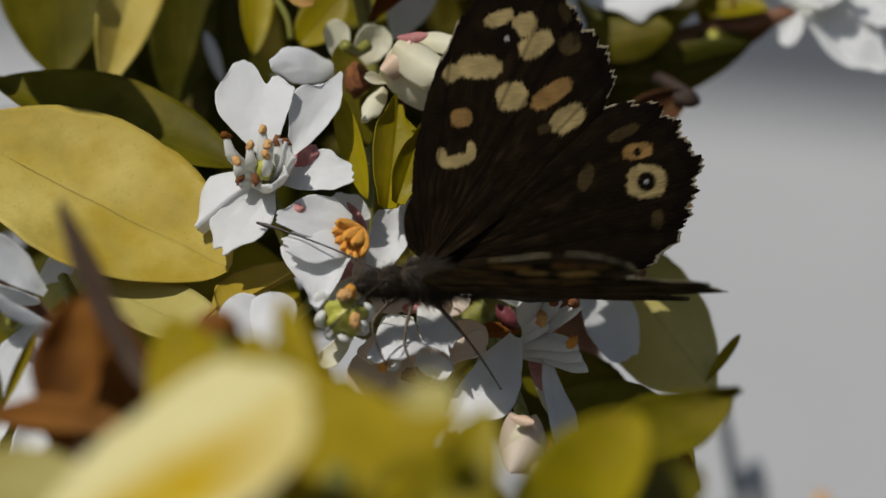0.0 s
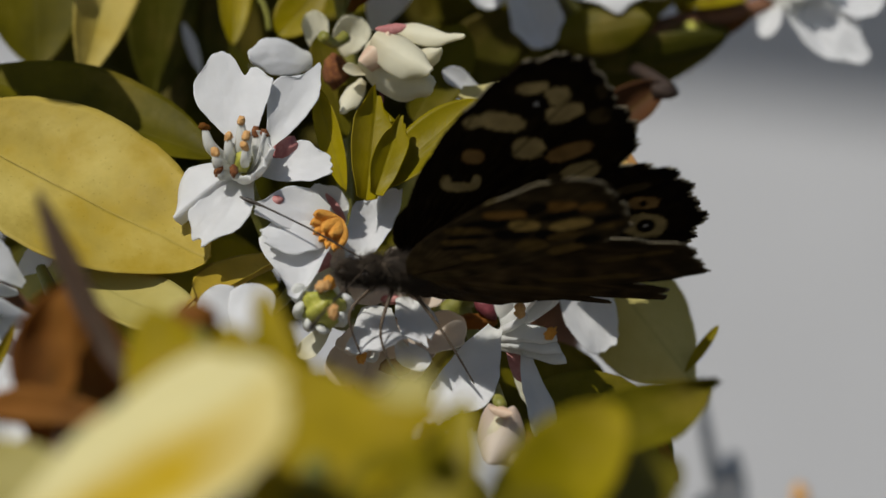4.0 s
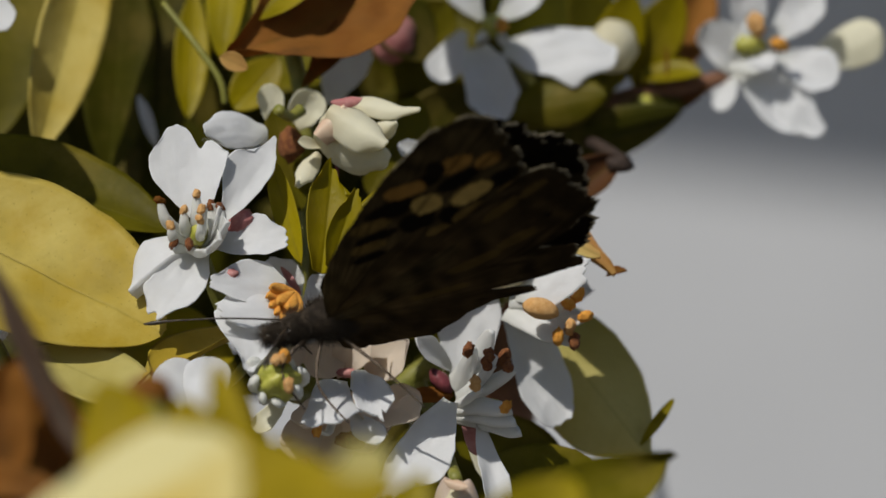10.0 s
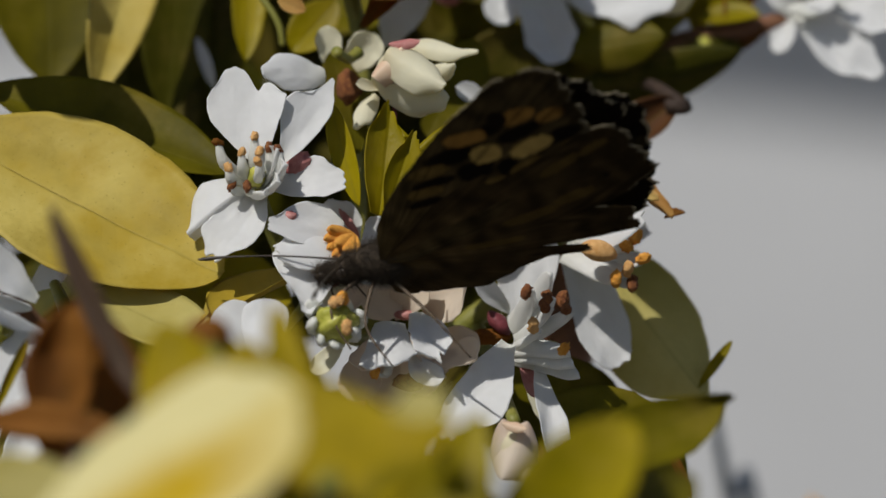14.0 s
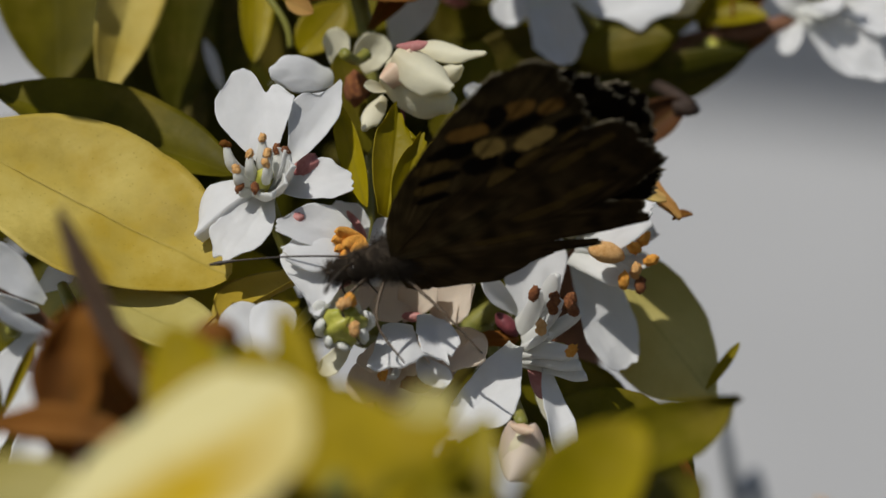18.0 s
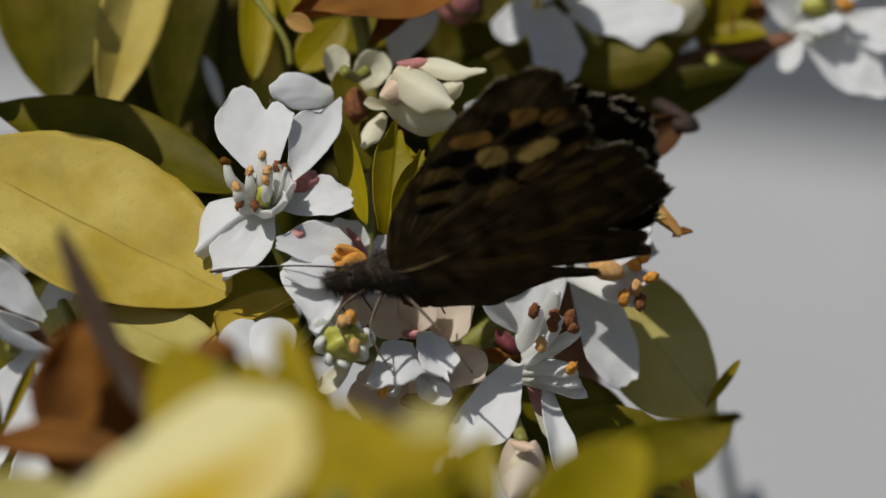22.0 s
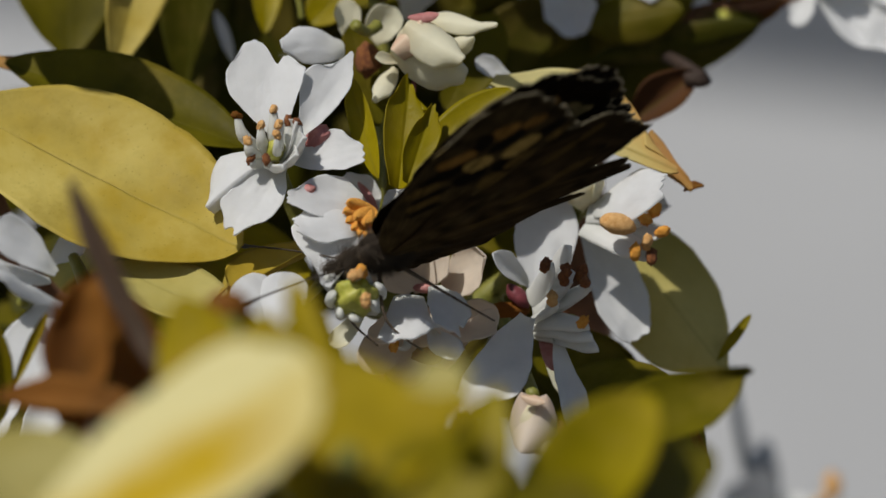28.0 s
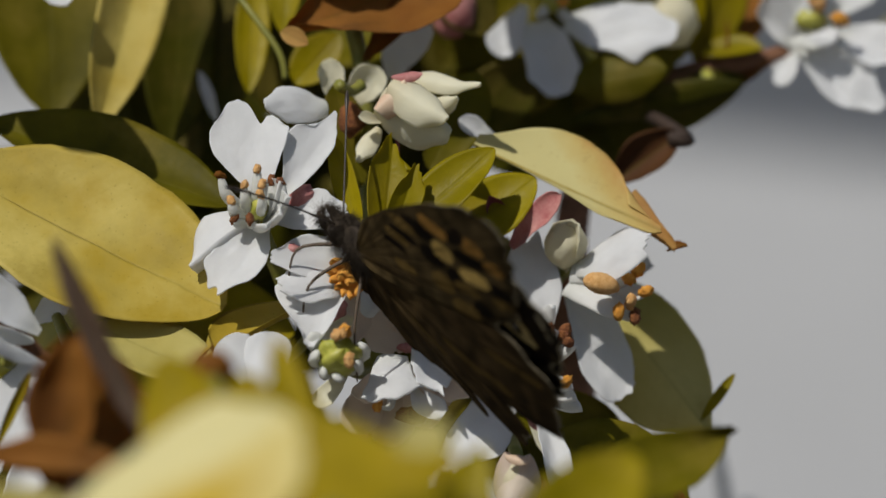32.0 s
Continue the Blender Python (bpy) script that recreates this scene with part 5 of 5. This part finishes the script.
def wing(name, outline, kind, upper_first, seed):
    """A wing as a thin two-faced sheet, hinge at its origin, X towards the tail, Y outwards."""
    n_a, n_r = 250, 120
    a0, a1 = outline[0][0], outline[-1][0]
    rng = random.Random(seed)
    veins = [a1 + (a0 - a1) * (k + 0.5 + 0.3 * math.sin(k * 2.4 + seed)) / 9 for k in range(9)]
    jag = [rng.uniform(-0.5, 0.5) for _ in range(40)]
    brown, tan, gold, dull, dark, fringe = (np.array(c) for c in ((0.0085, 0.0056, 0.0030), (0.52, 0.40, 0.18), (0.34, 0.20, 0.07), (0.16, 0.115, 0.05), (0.007, 0.005, 0.004), (0.46, 0.40, 0.28)))
    under = np.array((0.042, 0.030, 0.0135)) if kind == "fore" else np.array((0.037, 0.0245, 0.011))
    verts, tones = [], []
    for layer in (0, 1):
        top = (layer == 0) == upper_first
        for i in range(n_a + 1):
            a = a0 + (a1 - a0) * i / n_a
            full = reach(outline, a)
            outer = min(max((full - 17) / 4, 0), 1)
            q = (a - a1) * 0.62
            scal = (abs(math.sin(q * 1.05)) - 0.5) * 0.5 + jag[int(q * 2.3) % 40] * 0.45
            full += outer * scal + 0.14 * math.sin(a * 5.7 + seed)
            for j in range(n_r + 1):
                s = (j / n_r) ** 0.85
                r = full * s
                x, y = r * math.cos(radians(a)), r * math.sin(radians(a))
                z = 0.9 * math.sin(math.pi * s * 0.9) * (0.6 + 0.4 * math.sin(a * 0.05)) + 0.07 * math.sin(a * 0.55 + 1.0) * s
                z *= 0.7
                verts.append((x * MM, y * MM, (z + (0.05 if layer == 0 else -0.05)) * MM))
                p = Vector((x * 0.35 + seed, y * 0.35, layer * 3.0))
                grain = noise.noise(p * 2.2)
                if top:
                    streak = noise.noise(Vector((r * 0.35, a * 0.42, seed + 5.0))) + 0.6 * noise.noise(Vector((r * 0.9, a * 1.3, seed)))
                    c = brown * (1 + 0.45 * grain) + np.array((0.026, 0.0185, 0.0095)) * max(0, streak + 0.25 - 0.5 * s) * (1.2 - s)
                else:
                    band = noise.noise(Vector((r * 0.55, a * 0.035, seed)))
                    c = under * (1 + 0.45 * grain + 0.55 * band) + np.array((0.045, 0.030, 0.013)) * max(0, 1 - s * 1.9 + 0.5 * grain)
                    streak = noise.noise(Vector((r * 0.22, a * 0.75, seed + 9.0))) + 0.5 * noise.noise(Vector((r * 0.5, a * 2.1, seed)))
                    c = c * (1 + (0.5 if kind == "fore" else 0.15) * streak)
                    if kind == "hind":
                        wavy = abs(math.sin(r * 0.62 + 0.5 * math.sin(a * 0.13)))
                        c = c * (0.66 + 0.5 * wavy) + np.array((0.016, 0.011, 0.005)) * max(0, noise.noise(p * 1.3 + Vector((4, 0, 0))))
                        if outer > 0.3 and full - r < 5.5:
                            c = c * (0.75 + 0.25 * math.sin((full - r) * 2.4))
                    else:
                        for (mx, my, l, w, turn) in FORE_BARS:
                            ca, sa = math.cos(radians(turn)), math.sin(radians(turn))
                            u, v = (x - mx) * ca + (y - my) * sa, -(x - mx) * sa + (y - my) * ca
                            e = (u / l) ** 2 + (v / w) ** 2 + 0.4 * noise.noise(p * 5)
                            c = c * (1 - 0.93 * min(max((1.3 - e) / 0.5, 0), 1))
                        c = c * (1.0 + 0.5 * max(0.0, (a - (a0 - 22)) / 22) * min(1, s * 2))
                vein = max((math.exp(-((a - va) / 0.55) ** 2) for va in veins), default=0.0) * min(1, s * 2.5)
                c = c * (1 - 0.45 * vein) if top else c * (1 + 0.35 * vein)
                for (mx, my, l, w, turn, hue) in ((FORE_TOP if top else FORE_UNDER) if kind == "fore" else HIND_TOP if top else HIND_UNDER):
                    ca, sa = math.cos(radians(turn)), math.sin(radians(turn))
                    u, v = (x - mx) * ca + (y - my) * sa, -(x - mx) * sa + (y - my) * ca
                    e = (abs(u) / l) ** 2.6 + (abs(v) / w) ** 2.6 + 0.4 * noise.noise(p * 6)
                    k = min(max((1.15 - e) / 0.3, 0), 1)
                    if k:
                        mark = (tan, gold, dull)[hue] * (0.85 + 0.3 * grain)
                        if top and hue == 2:
                            mark = mark * 0.45
                        if not top:
                            mark = mark * np.array((0.82, 0.74, 0.52)) * (1.1 if kind == "fore" else 0.75)
                        c = c * (1 - k) + mark * (1 - 0.55 * vein) * k
                for ex, ey, er in EYES[kind, top]:
                    e = math.hypot(x - ex, y - ey) / er
                    k = min(max((1.12 - e) / 0.2, 0), 1)
                    c = c * (1 - k) + dark * k
                    if e < 0.2 and er > 0.5 and top:
                        c = np.array((0.5, 0.5, 0.5))
                rim = full - r
                if outer > 0.3 and rim < 0.32 and jag[int(q * 1.6) % 40] > -0.2:
                    c = c * 0.3 + fringe * (0.7 if top else 0.3)
                elif outer > 0.3 and rim < 1.6:
                    c = c * 0.6
                tones.append((*np.clip(c, 0.003, 1), 1.0))
    row, n = n_r + 1, (n_a + 1) * (n_r + 1)
    faces = []
    for i in range(n_a):
        for j in range(n_r):
            k = i * row + j
            faces.append((k, k + 1, k + row + 1, k + row)[::-1])
            faces.append((n + k, n + k + 1, n + k + row + 1, n + k + row))
    rim = [i * row + n_r for i in range(n_a + 1)]
    rim = list(range(0, row)) + rim[1:] + [n_a * row + j for j in range(n_r - 1, -1, -1)]
    for k, m in zip(rim, rim[1:]):
        faces.append((k, m, m + n, k + n))
    me = mesh_of(name, verts, faces, WING)
    layer = me.color_attributes.new("pattern", "FLOAT_COLOR", "POINT")
    layer.data.foreach_set("color", np.array(tones, dtype=np.float32).ravel())
    return me


def body_pose(x, z, turn, heading, lean):
    """The butterfly's pose: its thorax on the plan in millimetres, turned in the wing's plane, headed off it and leaning to the eye."""
    m = Matrix.Rotation(radians(turn), 4, "Y") @ Matrix.Rotation(radians(heading), 4, "Z") @ Matrix.Diagonal((-1, -1, 1, 1)) @ Matrix.Rotation(radians(-lean), 4, "X")
    return Matrix.Translation((x * MM, -0.006, 0.9 + z * MM)) @ m


def wing_pose(side, raised, swept):
    f, s = radians(raised), radians(swept)
    p, q = Vector((-1, 0, 0)), Vector((0, side * math.cos(f), math.sin(f)))
    x, y = p * math.cos(s) + q * math.sin(s), q * math.cos(s) - p * math.sin(s)
    m = Matrix((x, y, x.cross(y))).transposed().to_4x4()
    m.translation = Vector((0, side * 0.0011, 0.0006))
    return m


butterfly = new("butterfly")
butterfly.empty_display_size = 0.004
tagged(butterfly, "speckled brown butterfly with cream spots and torn wings", "butterfly")


def organ(name, data, m=None, label=""):
    ob = new(name, data)
    ob.parent = butterfly
    ob.matrix_basis = m or Matrix.Identity(4)
    return tagged(ob, label)


def coat(name, spots, length, count, seed, material):
    """Short hairs over egg-shaped bodies: each spot is a centre and three radii in millimetres."""
    rng = random.Random(seed)
    verts, faces = [], []
    for _ in range(count):
        c, rad = rng.choice(spots)
        d = Vector((rng.gauss(0, 1), rng.gauss(0, 1), rng.gauss(0, 1))).normalized()
        root = Vector(c) + Vector((d.x * rad[0], d.y * rad[1], d.z * rad[2])) * 0.96
        lie = (d + Vector((-0.8, 0, -0.1)) + Vector((rng.uniform(-0.4, 0.4), rng.uniform(-0.4, 0.4), rng.uniform(-0.4, 0.4)))).normalized()
        tip = root + lie * length * rng.uniform(0.6, 1.3)
        side = lie.orthogonal().normalized() * 0.022
        other = lie.cross(side)
        k = len(verts)
        verts += [(root + side) * MM, (root - side * 0.5 + other) * MM, (root - side * 0.5 - other) * MM, tip * MM]
        faces += [(k, k + 1, k + 3), (k + 1, k + 2, k + 3), (k + 2, k, k + 3)]
    return mesh_of(name, verts, faces, material)


organ("thorax", lump("thorax", 2.7, 1.55, 1.75, FUR, 0.1, 2, 41, nu=24, nv=16), pose(-0.0002, 0, -0.0001))
organ("abdomen", lump("abdomen", 5.4, 0.8, 1.1, FUR, 0.12, 4, 42, nu=20, nv=26), pose(-0.0074, 0, -0.0004, 0, -4, 0))
organ("head", lump("head", 1.15, 1.15, 1.05, FUR, 0.1, 2, 43, nu=20, nv=14), pose(0.0030, 0, -0.0008))
for side in (1, -1):
    organ("eye", lump("eye", 0.62, 0.42, 0.66, CHITIN, 0.02, 2, 44, nu=18, nv=12), pose(0.0034, side * 0.00085, -0.0007))
    organ("palp", tube("palp", [(0.0035, side * 0.0004, -0.0012), (0.0046, side * 0.0005, -0.0013), (0.0058, side * 0.0005, -0.0009)], [0.42, 0.46, 0.12], FUR), Matrix.Translation((0.0035, side * 0.0004, -0.0012)))


def antenna_pose(side, way):
    return along(Vector((0.0036, side * 0.0005, -0.0001)), Vector((0.0036, side * 0.0005, -0.0001)) + Vector(way), (0, 0, 1))


FEELER = [(0, 0, 0), (0.005, 0, 0.0004), (0.0098, 0, 0.0003), (0.0115, 0, 0.0001), (0.0125, 0, 0)]
antenna_near, antenna_far = (organ("antenna", tube("antenna", FEELER, [0.10, 0.08, 0.09, 0.22, 0.09], CHITIN), antenna_pose(side, (0.7, side * 0.6, 0.2)), "dark thin antenna with a clubbed tip") for side in (1, -1))
organ("proboscis", tube("proboscis", [(0.0040, 0, -0.0016), (0.0046, 0.0002, -0.0030), (0.0040, 0.0004, -0.0046)], [0.14, 0.11, 0.08], CHITIN), Matrix.Translation((0.0040, 0, -0.0016)))
for side, joints in ((1, ((0.0022, 0.0010, -0.0012), (0.0046, 0.0040, -0.0020), (0.0030, 0.0064, -0.0046))),
                     (1, ((0.0008, 0.0012, -0.0014), (0.0016, 0.0052, -0.0030), (-0.0006, 0.0078, -0.0056))),
                     (1, ((-0.0010, 0.0012, -0.0014), (-0.0042, 0.0050, -0.0024), (-0.0074, 0.0074, -0.0054))),
                     (-1, ((0.0010, -0.0010, -0.0014), (0.0030, -0.0030, -0.0040), (0.0018, -0.0036, -0.0072))),
                     (-1, ((-0.0010, -0.0010, -0.0014), (-0.0030, -0.0034, -0.0040), (-0.0044, -0.0040, -0.0072)))):
    organ("leg", tube("leg", [joints[0], joints[1], joints[2]], [0.22, 0.12, 0.07], LEG), Matrix.Translation(joints[0]))
organ("fur", coat("fur", (((-0.2, 0, 0), (2.7, 1.6, 1.8)), ((-0.4, 0, -0.4), (2.4, 1.7, 1.6)), ((3.0, 0, -0.8), (1.1, 1.15, 1.05)), ((-4.0, 0, -0.3), (2.6, 0.9, 1.1)), ((4.6, 0, -1.2), (1.3, 0.8, 0.5))), 1.15, 8000, 5, FUR), None, "brown silky fur")
fore_left = organ("forewing", wing("forewing", FORE_L, "fore", False, 2), wing_pose(1, 87, -5), "forewing, dark brown with tan marks and frayed edge")
fore_right = organ("forewing", wing("forewing", FORE_R, "fore", True, 4), wing_pose(-1, 87, -5), "forewing, dark brown with cream spots and an eyespot")
hind_left = organ("hindwing", wing("hindwing", HIND_L, "hind", False, 3), wing_pose(1, 87, 2), "torn marbled brown hindwing")
hind_right = organ("hindwing", wing("hindwing", HIND_R, "hind", True, 6), wing_pose(-1, 87, 2), "scalloped brown hindwing with ringed eyespots")


def motions():
    walk(butterfly, [
        (0.0, body_pose(-2.1, -6.1, 4.9, 12.2, 45.3)),
        (1.0, body_pose(-1.4, -6.0, 12.1, 8.4, 39.6)),
        (2.0, body_pose(-2.1, -5.8, 13.7, 9.9, 40.9)),
        (3.0, body_pose(-1.8, -6.3, 16.7, 7.7, 36.8)),
        (3.5, body_pose(-1.7, -6.8, 11.9, 2.3, 57.0)),
        (4.0, body_pose(-1.9, -6.0, 7.5, 11.8, 52.7)),
        (4.5, body_pose(-1.0, -5.6, 3.8, 6.0, 47.0)),
        (6.5, body_pose(-3.6, -4.3, -3.8, -2.0, 36.1)),
        (8.0, body_pose(-4.6, -4.2, -6.6, -1.8, 37.8)),
        (9.0, body_pose(-4.8, -4.1, -6.8, -0.8, 38.6)),
        (11.0, body_pose(-4.8, -3.6, -8.2, 1.6, 42.7)),
        (13.0, body_pose(-5.2, -3.9, -2.9, -1.1, 40.0)),
        (17.5, body_pose(-4.8, -3.4, -4.4, -2.1, 40.4)),
        (19.0, body_pose(-5.2, -3.4, -0.9, -0.5, 38.8)),
        (21.0, body_pose(-4.9, -3.6, 1.0, -2.1, 34.1)),
        (23.0, body_pose(-5.0, -2.7, 3.8, -3.8, 35.5)),
        (24.0, body_pose(-5.6, -3.0, 9.7, -4.2, 48.6)),
        (25.0, body_pose(-6.0, -3.3, 6.9, -1.5, 51.0)),
        (25.5, body_pose(-6.0, -5.2, -9.1, -0.6, 59.8)),
        (28.0, body_pose(-6.8, -5.3, -18.9, 3.6, 59.5)),
        (29.0, body_pose(-6.8, -5.1, -13.8, 3.8, 58.9)),
        (30.0, body_pose(-7.4, -3.5, 1.7, 2.5, 41.9)),
        (30.5, body_pose(-7.5, -3.6, 2.4, -2.5, 43.3)),
        (31.0, body_pose(-7.7, -3.6, 13.2, -2.6, 52.7)),
        (31.2, body_pose(-6.9, -2.1, 36.8, 1.2, 59.7)),
        (31.5, body_pose(-5.4, -0.7, 39.5, -19.4, 66.9)),
        (32.0, body_pose(-6.7, 0.1, 45.0, -19.0, 68.4)),
    ])
    # seconds, and where the near and the far antenna point in the body's own frame
    feel = ((0.0, (0.54, 0.80, 0.26), (0.85, -0.51, -0.13)), (4.5, (0.47, 0.82, 0.33), (0.88, -0.46, -0.07)), (6.5, (0.23, 0.89, 0.38), (0.98, -0.21, 0.04)),
            (24.0, (0.13, 0.83, 0.54), (0.99, -0.01, -0.12)), (25.5, (0.74, 0.25, 0.63), (0.63, -0.60, -0.50)), (30.0, (0.75, 0.53, 0.40), (0.66, -0.65, -0.37)),
            (31.0, (0.35, 0.76, 0.55), (0.68, -0.67, -0.30)), (31.5, (0.49, 0.58, 0.66), (0.72, -0.69, 0.07)), (32.0, (0.47, 0.62, 0.63), (0.73, -0.68, 0.05)))
    walk(antenna_near, [(t, antenna_pose(1, a)) for t, a, b in feel])
    walk(antenna_far, [(t, antenna_pose(-1, b)) for t, a, b in feel])
    # seconds, how far the near and the far wings are raised, how far fore and hind wings are swept
    flaps = ((0, 54.4, 47.7, 10.2, 5.1),
             (1, 47.6, 39.6, 5.1, 4.1),
             (2, 48.4, 37.7, 6.4, 5.8),
             (3, 50.9, 36.0, 5.4, 6.0),
             (3.5, 78.0, 69.9, 6.6, 5.5),
             (4, 78.1, 80.8, 6.5, 1.3),
             (4.5, 81.2, 84.8, 4.9, 4.1),
             (6.5, 88.2, 92, -1.7, 3.5),
             (13, 88.0, 92, -6.1, 2.7),
             (24, 87.0, 92, -1.6, 2.9),
             (28, 85.0, 92, -5.3, -1.4),
             (30, 88.0, 92, -4.2, -0.3),
             (31, 85.6, 92, -3.2, -1.5),
             (31.2, 88.1, 92, 0.2, -5.0),
             (31.5, 92.5, 92, -5.0, -11.0),
             (32, 95.1, 92, -5.0, -12.5))
    for ob, side, fore in ((fore_left, 1, True), (fore_right, -1, True), (hind_left, 1, False), (hind_right, -1, False)):
        walk(ob, [(t, wing_pose(side, near if side > 0 else far, a + (-25 if side < 0 and near > 84 else 0) if fore else (b if side > 0 else max(b, -2.0) + (12 if near > 84 else 0))))
                   for t, near, far, a, b in flaps])


motions()
